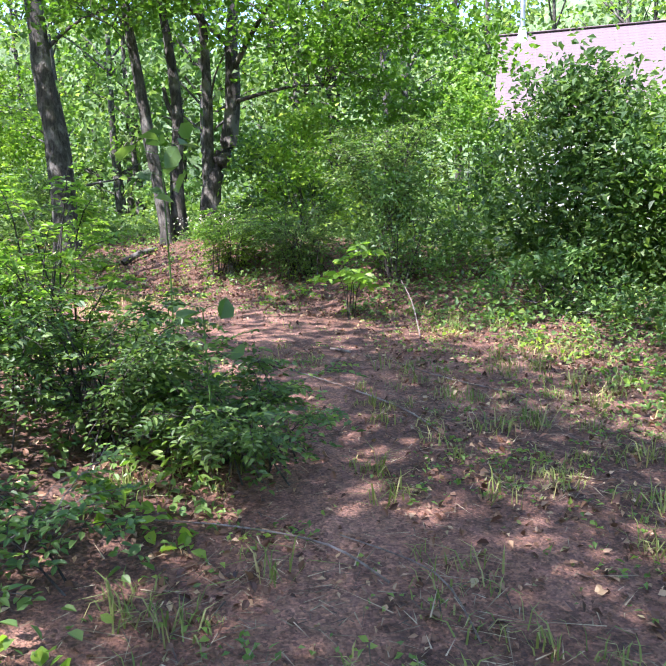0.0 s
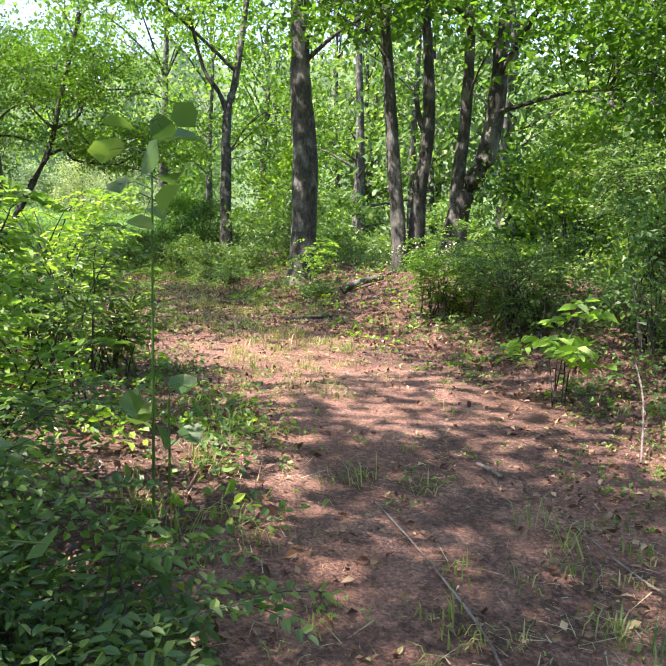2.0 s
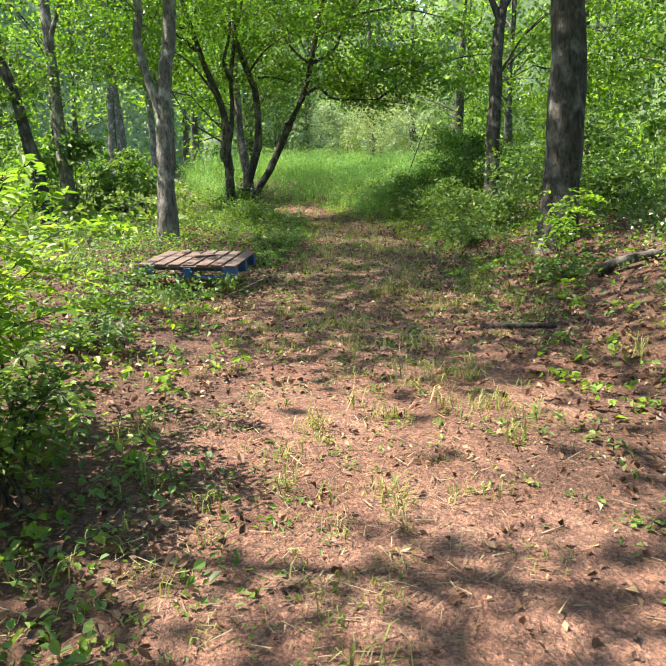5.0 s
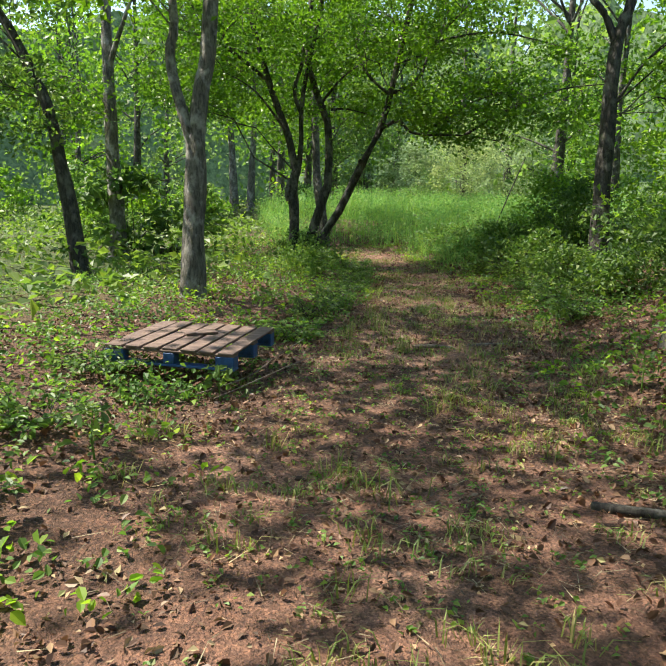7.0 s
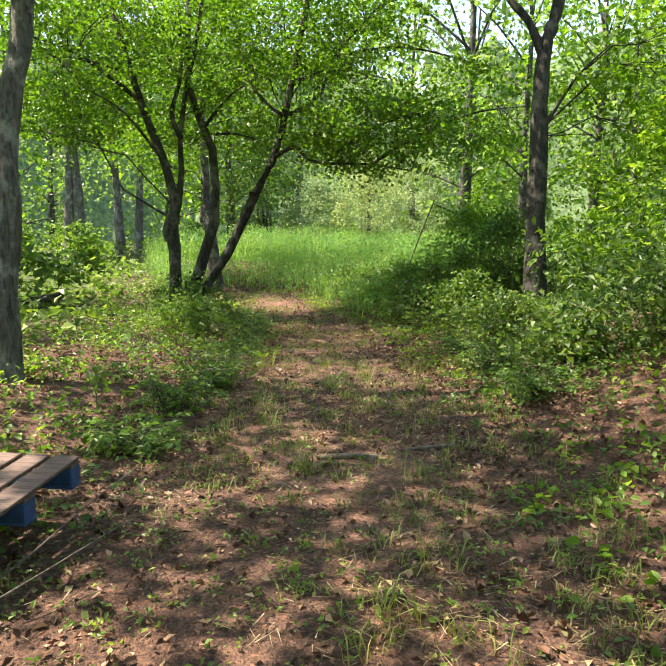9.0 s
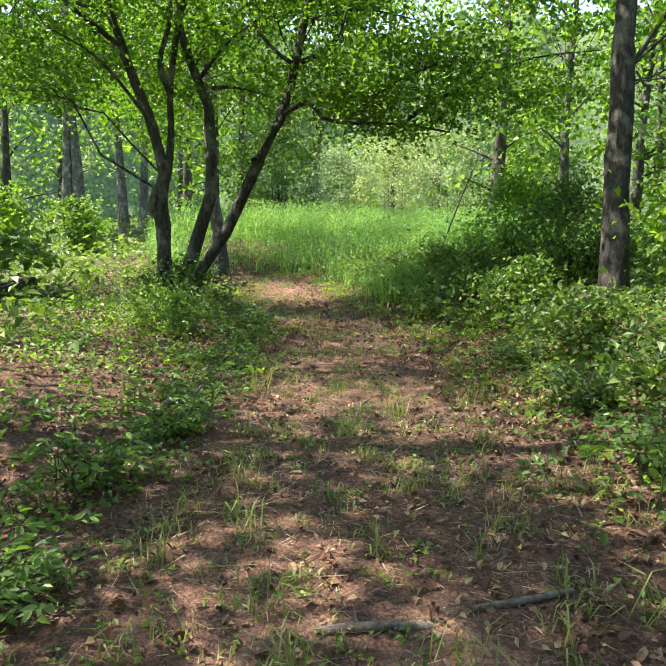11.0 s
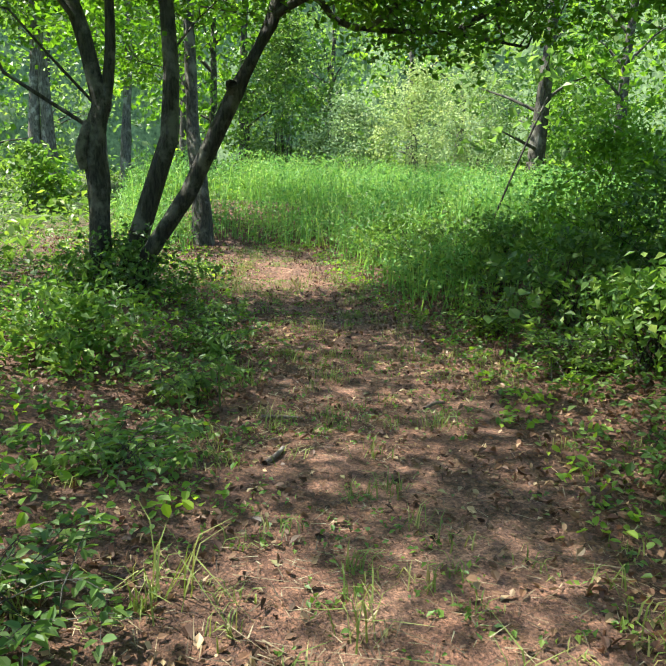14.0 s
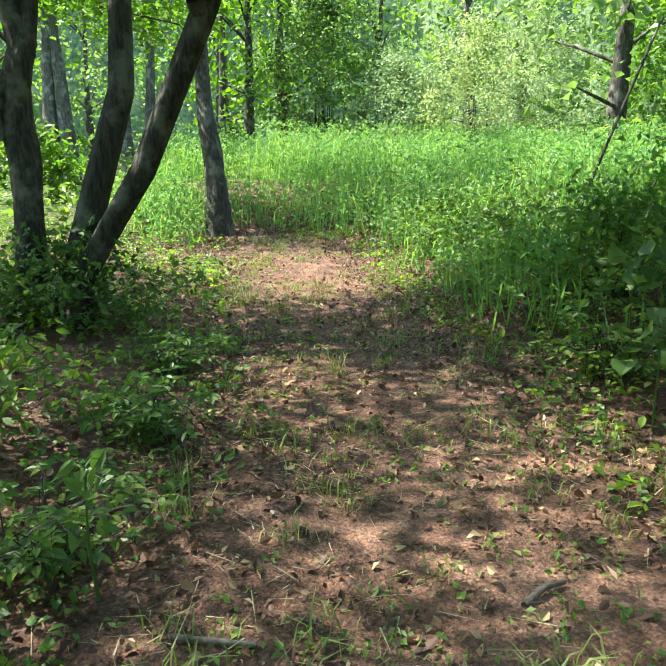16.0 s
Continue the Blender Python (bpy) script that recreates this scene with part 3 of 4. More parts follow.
# many-stemmed tree that leans over the track
tree("many-stemmed tree with dark leaning trunks over the track",
     [stem(P3((-23.5, 8.62, 0.3), (-23.57, 8.65, 1.13), (-23.65, 8.65, 1.79), (-23.72, 8.62, 2.32), (-23.75, 8.74, 2.84)), 0.138, 0.110, 0.05),
      stem(P3((-23.74, 8.72, 2.7), (-23.89, 8.52, 3.64), (-24.09, 8.15, 4.71), (-24.33, 7.76, 6.05), (-24.8, 7.2, 8.5)), 0.103, 0.056),
      stem(P3((-23.75, 8.76, 2.7), (-23.8, 8.85, 3.49), (-23.9, 8.87, 4.35), (-23.97, 9.03, 5.33), (-24.0, 9.3, 6.5), (-24.0, 9.6, 8.5)), 0.069, 0.040),
      stem(P3((-23.88, 8.86, 4.21), (-23.98, 8.7, 4.75), (-24.03, 8.92, 5.6), (-24.07, 8.92, 7)), 0.060, 0.030),
      stem(P3((-23.53, 8.94, 0.3), (-23.57, 9.05, 0.97), (-23.61, 9.3, 1.75), (-23.63, 9.53, 2.41), (-23.72, 9.57, 3.2), (-23.82, 9.53, 4.0), (-23.96, 9.25, 4.75), (-24.09, 9.05, 5.49), (-24.2, 9.2, 8)), 0.131, 0.056, 0.05),
      stem(P3((-23.2, 9.0, 0.3), (-23.06, 9.22, 1.0), (-23.0, 9.71, 1.74), (-22.85, 10.26, 2.9), (-22.85, 10.66, 3.67), (-22.8, 10.86, 4.3), (-22.8, 11.05, 5.11), (-22.7, 11.2, 5.9), (-22.4, 11.6, 8)), 0.103, 0.060, 0.06),
      stem(P3((-22.82, 10.69, 3.75), (-22.61, 11.1, 3.95), (-22.52, 11.38, 3.69), (-22.41, 11.86, 3.61), (-22.24, 12.65, 3.6), (-22.04, 13.48, 3.47)), 0.052, 0.015),
      stem(P3((-22.8, 10.87, 4.55), (-22.65, 11.34, 4.74), (-22.56, 11.62, 4.48), (-22.46, 11.9, 4.16), (-22.33, 12.36, 3.89)), 0.050, 0.012),
      stem(P3((-22.8, 10.9, 4.6), (-22.83, 10.56, 4.84), (-22.95, 10.23, 5.29), (-23.03, 10.07, 5.9)), 0.045, 0.015),
      stem(P3((-22.65, 11.34, 4.74), (-22.62, 11.66, 5.1), (-22.6, 11.95, 5.8), (-21.5, 12.6, 6.6)), 0.045, 0.015),
      stem(P3((-22.87, 10.27, 2.84), (-22.78, 10.22, 2.92), (-22.70, 10.2, 2.98)), 0.058, 0.060),
      stem(P3((-23.62, 8.50, 2.0), (-23.60, 8.47, 2.25), (-23.72, 8.58, 2.55)), 0.055, 0.076),
      stem(P3((-22.24, 12.65, 3.6), (-21.8, 13.6, 4.2), (-21.3, 14.6, 4.6), (-20.9, 15.6, 4.7)), 0.035, 0.010),
      stem(P3((-22.45, 11.75, 3.65), (-21.7, 12.4, 4.2), (-20.9, 13.2, 4.5)), 0.030, 0.010),
      stem(P3((-22.6, 11.95, 5.8), (-21.8, 13.2, 5.9), (-21.0, 14.8, 5.4)), 0.035, 0.010),
      stem(P3((-22.75, 11.1, 5.3), (-23.2, 12.2, 5.7), (-23.3, 13.4, 5.6)), 0.035, 0.010),
      stem(P3((-24.15, 8.05, 5.0), (-23.5, 6.9, 5.7), (-22.8, 5.8, 5.9)), 0.050, 0.012),
      stem(P3((-24.25, 7.9, 5.6), (-24.9, 6.6, 6.0), (-25.2, 5.6, 5.9)), 0.045, 0.012),
      stem(P3((-23.9, 8.5, 3.7), (-23.3, 7.7, 4.6), (-22.9, 6.9, 5.0)), 0.035, 0.010),
      stem(P3((-23.73, 9.6, 4.3), (-23.65, 10.0, 4.32), (-23.5, 10.63, 4.16)), 0.040, 0.012),
      stem(P3((-23.9, 9.4, 4.5), (-23.6, 9.9, 5.1), (-23.0, 10.4, 5.4)), 0.035, 0.012)],
     [(-22.0, 12.7, 4.2, 2.3, 1.9, 0.8, 105), (-21.4, 14.4, 4.7, 2.0, 1.6, 1.1, 50), (-22.4, 11.8, 6.3, 2.6, 2.2, 1.3, 70), (-25.6, 11.4, 6.8, 2.8, 2.8, 1.2, 90), (-24.6, 6.2, 4.7, 1.8, 1.8, 0.7, 50), (-23.6, 10.4, 6.2, 3.0, 2.8, 1.3, 130), (-23.6, 7.2, 6.0, 2.6, 2.0, 1.3, 90), (-24.4, 9.8, 4.6, 1.5, 1.5, 0.6, 34), (-23.0, 10.0, 8.2, 3.4, 3.6, 1.2, 70)],
     BARK_DARK, LEAF_CANOPY, 17, 0.095, 60, 0.36)
# slim dark fork on the bank
tree("slim dark forked tree on the bank",
     [stem(P3((-18.0, 14.07, 0.6), (-18.2, 14.13, 2.0), (-18.45, 14.28, 3.47), (-18.61, 14.38, 4.45), (-18.75, 14.56, 5.35), (-18.85, 14.85, 6.1), (-19, 15.4, 9)), 0.18, 0.08, 0.05),
      stem(P3((-18.72, 14.47, 5.1), (-18.86, 14.25, 5.68), (-19.1, 13.9, 6.3), (-19.2, 13.4, 8)), 0.08, 0.04),
      stem(P3((-18.5, 14.3, 3.7), (-18.3, 14.8, 4.6), (-18.2, 15.4, 5.2)), 0.035, 0.012),
      # high limb out of view; it and the last leaf mass only shade this trunk
      stem(P3((-18.86, 14.9, 6.3), (-19.3, 13.2, 7.6), (-19.6, 11.8, 8.4)), 0.06, 0.015)],
     [(-19.0, 14.8, 8.0, 2.6, 2.6, 1.4, 70), (-17.6, 16.2, 4.6, 1.6, 1.4, 1.3, 44), (-19.6, 11.5, 8.4, 1.5, 1.5, 0.7, 50)], BARK_DARK, LEAF_CANOPY, 18, 0.12)
# behind the many-stemmed tree
tree("old tree with rough grey trunk behind leaning stems",
     [stem(P3((-30.42, 10.36, 0.3), (-30.66, 10.33, 1.6), (-30.97, 10.21, 2.74), (-31.26, 10.19, 3.88), (-31.6, 10.1, 9)), 0.20, 0.10, 0.08)],
     [(-31.8, 9.5, 8.5, 3.0, 3.0, 2.2, 80), (-31.6, 8.4, 4.8, 1.8, 1.8, 1.0, 40)], BARK_GREY, LEAF_CANOPY, 19, 0.14)
tree("slim tree with pale bark in the wood",
     [stem(P3((-23.7, 4.2, 0.4), (-23.74, 4.21, 1.68), (-24.09, 4.1, 3.45), (-24.39, 4.06, 5.02), (-24.74, 4.02, 7), (-25, 4, 11)), 0.20, 0.10, 0.06),
      stem(P3((-24.4, 4.06, 5.2), (-24.2, 4.5, 6.3), (-24.1, 5.0, 7.5)), 0.07, 0.03)],
     [(-26.2, 3.2, 9.0, 2.6, 2.6, 2.0, 60), (-24.4, 2.6, 4.6, 1.8, 1.6, 1.0, 36)], BARK_PALE, LEAF_CANOPY, 20, 0.14)
tree("dark leaning tree in the shade",
     [stem(P3((-19.55, 4.08, 0.4), (-19.83, 3.77, 2.39), (-20.13, 3.47, 3.77), (-20.44, 2.92, 4.99), (-20.8, 2.2, 6.2), (-21, 1.5, 8)), 0.14, 0.06, 0.05)],
     # second leaf mass is added above the view to throw shade on the track
     [(-20.8, 2.0, 6.6, 2.2, 2.2, 1.6, 60), (-20.5, 5.8, 8.6, 2.4, 2.4, 1.2, 110), (-20.4, 2.6, 3.8, 1.6, 1.6, 1.0, 44)], BARK_DARK, LEAF_BUSH, 21, 0.12)
for i, (a, b) in enumerate([((-41.6, 5.9), (-42.1, 5.6)), ((-41.7, 5.3), (-42.1, 5.5)), ((-43.3, 7.5), (-43.9, 7.3)), ((-43.0, 8.3), (-43.0, 8.6))]):
    z = gz(*a)
    tree("slender straight tree at the edge of the wood", [stem(P3((*a, z - 0.1), (a[0] * 0.6 + b[0] * 0.4, a[1] * 0.6 + b[1] * 0.4, 4.0), (*b, 7.0), (b[0], b[1], 12)), 0.24 - 0.02 * i, 0.1, 0.06)],
         [(b[0], b[1], 9.5, 3.4, 3.4, 3.4, 60)], BARK_PALE, LEAF_CANOPY, 30 + i, 0.22, 40, 0.6, "slender trees at the wood's edge")
# unseen trees south of the track, added so that their crowns shade it
for i, (x, y, cx, cy, cz, rx, ry, n) in enumerate([(3.4, -4.2, -1.0, -2.2, 8.0, 2.8, 2.8, 160), (-6.5, -5.0, -3.3, -3.0, 8.0, 1.6, 1.6, 26), (3.2, 0.6, -0.6, 3.4, 8.6, 1.7, 1.7, 55), (-3.6, -3.5, -3.9, 0.5, 8.5, 1.6, 1.8, 62), (-7.5, 0.3, -5.4, 4.9, 9.0, 3.2, 1.7, 95), (-8.4, -2.2, -5.6, 1.7, 8.5, 1.6, 1.5, 20), (-9.8, 0.6, -10.9, 3.9, 8.6, 2.7, 2.2, 60), (-14.0, 1.0, -14.6, 4.2, 8.8, 2.6, 2.6, 68)]):
    z = gz(x, y)
    tree("unseen leafy tree added to shade the track", [stem(P3((x, y, z - 0.1), (x * 0.8 + cx * 0.2, y * 0.8 + cy * 0.2, 3), (x * 0.5 + cx * 0.5, y * 0.5 + cy * 0.5, 6), (cx, cy, cz + 1)), 0.075, 0.02, 0.06)],
         [(cx, cy, cz, rx, ry, 1.8, n)], BARK_GREY, LEAF_CANOPY, 40 + i, 0.19, 30, 0.45, "trees shading the track")

# ---- shrubs ----
# beside the start, on the left
frond_bush("feathery dark green shrub beside the track", -2.75, 2.95, 1.7, 1.6, 0.95, 440, 0.045, LEAF_BUSH, 101, 26)
frond_bush("low feathery dark green bramble patch beside the track", -1.95, 3.1, 1.2, 1.3, 0.6, 300, 0.045, LEAF_BUSH, 102, 22, category="bramble")
frond_bush("thin weedy seedlings over dead leaves", -2.1, 1.75, 1.3, 1.2, 0.4, 110, 0.045, LEAF_LOW, 108, 14, 3, category="weeds")
frond_bush("tall shrub with bright young yellow-green leaves", -3.5, 3.3, 1.4, 1.3, 1.6, 330, 0.055, LEAF_LIGHT, 103, 22, 3)
frond_bush("leafy shrub with thin dark stems beside the track", -4.75, 4.2, 1.1, 1.0, 1.4, 210, 0.055, LEAF_BUSH, 104, 16, 4)
frond_bush("arching shrub with feathered light green leaves", -6.5, 4.7, 2.0, 1.7, 1.9, 240, 0.06, LEAF_LIGHT, 105, 20, 5)
frond_bush("dense low dark green shrub beside the track", -5.7, 4.95, 1.3, 1.1, 0.9, 300, 0.05, LEAF_BUSH, 109, 24, 3)
bush("dark green shrub in the shade", -4.0, 1.8, 2.0, 1.8, 1.5, 3600, 0.075, LEAF_BUSH, 106)
bush("shrub with bright young leaves", -6.2, 3.0, 2.2, 1.8, 1.9, 3600, 0.08, LEAF_LIGHT, 107)
# tall dense shrubs north of the start
bush("tall dense dark green shrub in front of a roof", -1.0, 10.7, 3.4, 2.6, 2.9, 14000, 0.105, LEAF_BUSH, 111)
bush("tall dense shrub with bright top leaves", 0.7, 11.2, 3.4, 2.4, 2.9, 7000, 0.11, LEAF_LIGHT, 112)
bush("dense green shrub beside the clearing", 2.4, 9.6, 3.0, 2.6, 2.6, 6000, 0.10, LEAF_BUSH, 113)
bush("grey-green twiggy shrub beside the clearing", -3.4, 9.6, 1.9, 1.5, 1.5, 2700, 0.065, LEAF_LOW, 114)
frond_bush("grey-green feathery shrub on the bank", -4.9, 9.5, 1.9, 1.6, 1.35, 520, 0.055, LEAF_LOW, 115, 34, 5, False, low=0.06)
frond_bush("feathery green shrub on the bank", -6.3, 9.9, 2.0, 1.6, 1.35, 460, 0.055, LEAF_LIGHT, 116, 34, 5, False, low=0.06)
frond_bush("tall feathery green shrub behind the clearing", -4.3, 11.9, 3.0, 2.4, 2.5, 900, 0.075, LEAF_BUSH, 117, 44, 5, False, low=0.06)
bush("light green shrub behind the clearing", -6.6, 13.6, 3.0, 2.6, 2.6, 4200, 0.10, LEAF_LIGHT, 118)
frond_bush("young sapling with pale yellow-green leaves on the bank", -10.15, 10.75, 1.0, 0.9, 1.0, 60, 0.08, LEAF_LIGHT, 119, 7, 3, category="sapling")
frond_bush("small sapling with broad pale green leaves", -3.3, 7.75, 0.8, 0.7, 0.95, 34, 0.13, LEAF_LIGHT, 120, 5, 2, category="sapling", low=0.6)
bush("tall leafy shrub beside the house", -5.0, 20.5, 4.2, 3.5, 4.4, 4200, 0.16, LEAF_LIGHT, 127)
bush("tall leafy shrub beside the house", 0.2, 19.5, 4.6, 3.5, 4.0, 4200, 0.16, LEAF_BUSH, 128)
bush("low weeds growing against the pallet", -10.75, 6.25, 0.7, 0.7, 0.2, 450, 0.06, LEAF_LOW, 129, 5, category="weeds")
# farther on
bush("green shrub under the bank trees", -13.6, 13.2, 2.4, 2.2, 1.7, 4000, 0.09, LEAF_BUSH, 121)
bush("yellow-green shrub in sun behind the dark fork", -17.0, 15.6, 3.0, 2.6, 3.0, 5200, 0.11, LEAF_LIGHT, 122)
bush("dense dark green shrub beside the meadow", -20.3, 14.9, 2.6, 2.0, 1.6, 4600, 0.085, LEAF_BUSH, 123)
bush("leafy green shrub beside the meadow", -22.6, 15.2, 2.6, 2.2, 1.9, 4200, 0.085, LEAF_LIGHT, 124)
bush("ivy heap round the foot of the leaning trunks", -23.3, 9.0, 1.5, 1.7, 0.75, 2600, 0.075, LEAF_BUSH, 125, category="ivy")
bush("low leafy shrub beside the track", -20.6, 8.6, 1.6, 1.4, 0.6, 2000, 0.075, LEAF_LOW, 126)
for i, (x, y, w, h) in enumerate([(-39, 18.4, 4.6, 4.4), (-42, 22.0, 6, 5.2), (-41, 16.6, 3.6, 3.6)]):
    bush("tall pale silvery-green shrub behind the meadow", x, y, w, w * 0.8, h, 7000, 0.12, LEAF_PALE, 130 + i, group="pale shrubs behind the meadow")

bush("tall dense dark green thicket behind the meadow", -43.5, 14.4, 5.0, 4.0, 6.5, 7000, 0.17, LEAF_BUSH, 133)
bush("tall dense green thicket behind the meadow", -41, 26, 6.0, 5.0, 6.5, 6000, 0.19, LEAF_LIGHT, 134)

for i, (x, y, w, h) in enumerate([(-16.4, 12.6, 1.6, 0.7), (-18.9, 13.2, 1.7, 0.9), (-20.6, 13.5, 1.8, 1.0), (-22.6, 13.7, 1.8, 0.95), (-24.6, 13.7, 1.8, 0.9), (-26.6, 13.6, 1.7, 0.8), (-14.4, 12.3, 1.6, 0.6), (-12.4, 13.2, 1.6, 0.7), (0.6, 8.2, 1.6, 0.6), (-1.1, 8.7, 1.6, 0.75), (1.6, 6.6, 1.6, 0.6)]):
    bush("leafy bramble clump on the bank", x, y, w, w * 0.9, h, 1500, 0.085, (LEAF_BUSH, LEAF_LOW)[i % 2], 180 + i, group="bramble clumps on the bank", category="bramble")

# leafy weeds that line the track farther on
for i, (x, y, w, h) in enumerate([(-13.2, 7.6, 1.1, 0.35), (-14.3, 7.9, 1.2, 0.42), (-15.4, 8.4, 1.1, 0.35), (-16.6, 8.7, 1.2, 0.3), (-18.2, 9.1, 1.1, 0.35), (-19.6, 9.5, 1.2, 0.45), (-20.8, 9.9, 1.1, 0.4), (-22.0, 9.9, 1.1, 0.45),
                                  (-13.6, 11.3, 1.1, 0.45), (-15.2, 11.7, 1.2, 0.5), (-17.2, 12.3, 1.1, 0.4), (-19.4, 12.7, 1.2, 0.5), (-21.2, 12.9, 1.2, 0.5), (-11.3, 5.7, 1.2, 0.35), (-9.8, 5.5, 1.1, 0.35), (-8.3, 5.3, 1.2, 0.4), (-9.6, 10.4, 1.1, 0.35)]):
    frond_bush("clump of leafy green weeds beside the track", x, y, w, w, h, 105, 0.06, (LEAF_LOW, LEAF_BUSH)[i % 2], 400 + i, 26, 2, True, "weeds", 0.1, "weed clumps along the track")

# shrubs of the wood, repeated
_kinds = [bush("green undergrowth shrub in the wood", -30 - i, 3, 2.4, 2.2, 1.5 + 0.3 * i, 820, 0.19, (LEAF_BUSH, LEAF_LIGHT, LEAF_LOW)[i], 140 + i, 6, group="shrubs of the wood") for i in range(3)]
_r = np.random.default_rng(21)
_n = 0
while _n < 72:
    x, y = _r.uniform(-48, 14), _r.uniform(-14, 34)
    gap, side = track_gap(np.array([x]), np.array([y]))
    if gap[0] < (3.2 if side[0] > 0 else 5.5) or (-41 < x < -22 and 11 < y < 21) or (-9 < x < 12 and y > 16) or math.hypot(x, y) < 6 or (x > -3 and y < 6 and y > -2 and x < 3):
        continue
    if side[0] < 0 and -30 < x < -8 and gap[0] < 8 and _r.random() < 0.6:
        continue
    s = _r.uniform(0.7, 1.35)
    c = copy_thing(_kinds[_n % 3], pose(x, y, gz(x, y) - 0.05, 0, 0, _r.uniform(0, 360)) @ Matrix.Scale(s, 4))
    c.scale = (s, s, s)
    _n += 1

# ---- the far wood ----


def wood_tree(x, y, h, seed, leaf):
    r = np.random.default_rng(seed)
    root = tagged(new("tree"), "tall leafy broadleaf tree of the far wood", "tree", "trees of the far wood")
    root.location = (x, y, gz(x, y) - 0.1)
    st = stem(P3((0, 0, 0), (0.2, 0.1, h * 0.3), (0.1, 0.4, h * 0.6), (0.3, 0.2, h * 0.92)), 0.26, 0.06, 0.1)
    lim = []
    m = 58
    t = r.uniform(0.06, 1, m)
    a, q = r.uniform(0, 6.283, m), r.uniform(0.1, 1, m) ** 0.6
    wide = (0.6 + 0.7 * np.sin(np.pi * np.clip(t, 0.05, 0.97))) * h * 0.19
    C = np.stack([np.cos(a) * q * wide, np.sin(a) * q * wide, t * h], 1)
    for c in C[:14]:
        lim.append([(0.1, 0.2, max(0.5, c[2] * 0.75), 0.07), (c[0] * 0.5, c[1] * 0.5, c[2] * 0.9, 0.05), (*c, 0.015)])
    part("trunk", tubes("trunk", [st] + lim, BARK_GREY, 5), root)
    P = spray_leaves(C, 24, 0.75, 0.38, seed + 1)
    P[:, 2] = np.maximum(P[:, 2], 0.2)
    part("foliage", leaf_mesh("foliage", P, r.uniform(0.6, 1.3, len(P)) * 0.37, leaf, 0.6, 0.75, seed + 2), root)
    return root


_trees = [wood_tree(-60 - 6 * i, 20 - 9 * i, 14 + 2 * i, 160 + i, (LEAF_FAR_HAZED, LEAF_CANOPY, LEAF_FAR_HAZED, LEAF_LIGHT)[i]) for i in range(4)]
_n = 0
while _n < 84:
    a, d = _r.uniform(0, 2 * math.pi), _r.uniform(0, 1)
    x, y = -16 + math.cos(a) * (32 + 24 * d), 9 + math.sin(a) * (20 + 26 * d)
    if _n < 16:
        x, y = -14 - 2.2 * _n + _r.uniform(-1.5, 1.5), 31 + _r.uniform(0, 9)
    elif _n < 24:
        x, y = -14 + 4 * (_n - 16), _r.uniform(41, 47)
    if (-10 < x < 14 and 14 < y < 36) or (-44 < x < -20 and 8 < y < 23) or math.hypot(x, y) < 14:
        continue
    # thin the south-west, where light comes through
    if y < 6 and x < -22 and _r.random() < 0.45:
        continue
    s = _r.uniform(0.75, 1.2)
    c = copy_thing(_trees[_n % 4], pose(x, y, gz(x, y) - 0.1, 0, 0, _r.uniform(0, 360)))
    c.scale = (s, s, s)
    _n += 1

# the wood beyond, too far to tell tree from tree
def far_wood():
    r = np.random.default_rng(33)
    m = 1700
    a = r.uniform(0, 2 * np.pi, m)
    x, y = -16 + np.cos(a) * r.uniform(56, 84, m), 9 + np.sin(a) * r.uniform(46, 76, m)
    top = 13 + 11 * vnoise(x, y, 0.09) + 5 * vnoise(x, y, 0.3)
    C = np.stack([x, y, ground_z(x, y) + top * r.uniform(0.0, 1, m) ** 0.8], 1)
    P = spray_leaves(C, 20, 1.9, 1.1, 34)
    tagged(new("far_wood", leaf_mesh("far_wood", P, r.uniform(0.6, 1.3, len(P)) * 0.55, LEAF_FAR_HAZED, 0.5, 0.8, 35)), "continuous green wood in the far distance", "wood", kind="stuff")

    # beyond it the wooded horizon closes the view
    n = 400
    a = np.linspace(0, 2 * np.pi, n, endpoint=False)
    V, F = [], []
    for k in range(9):
        q = k / 8
        d = 96 + 10 * q + 5 * vnoise(a * 30 + k * 7, a * 0 + k * 3, 0.9)
        x, y = -16 + np.cos(a) * d, 9 + np.sin(a) * d
        top = 24 + 8 * vnoise(a * 9, a * 0, 1.0) + 4 * vnoise(a * 40, a * 0, 1.0)
        V.append(np.stack([x, y, -1 + top * q], 1) + r.normal(size=(n, 3)) * 0.3)
    V = np.concatenate(V)
    i = np.arange(n)
    for k in range(8):
        F.append(np.stack([k * n + i, k * n + (i + 1) % n, (k + 1) * n + (i + 1) % n, (k + 1) * n + i], 1))
    tagged(new("backdrop", mesh_of("backdrop", V, np.concatenate(F), WOODLAND, True)), "hazy green wooded horizon", "backdrop", kind="structure")


far_wood()

# ---- house with a pale roof ----


def box_mesh(name, size, mat, bevel=0.006):
    bm = bmesh.new()
    bmesh.ops.create_cube(bm, size=1, matrix=Matrix.Diagonal((*size, 1)))
    if bevel:
        bmesh.ops.bevel(bm, geom=bm.edges[:], offset=bevel, segments=1, affect="EDGES")
    me = bpy.data.meshes.new(name)
    bm.to_mesh(me)
    bm.free()
    me.materials.append(mat)
    return me


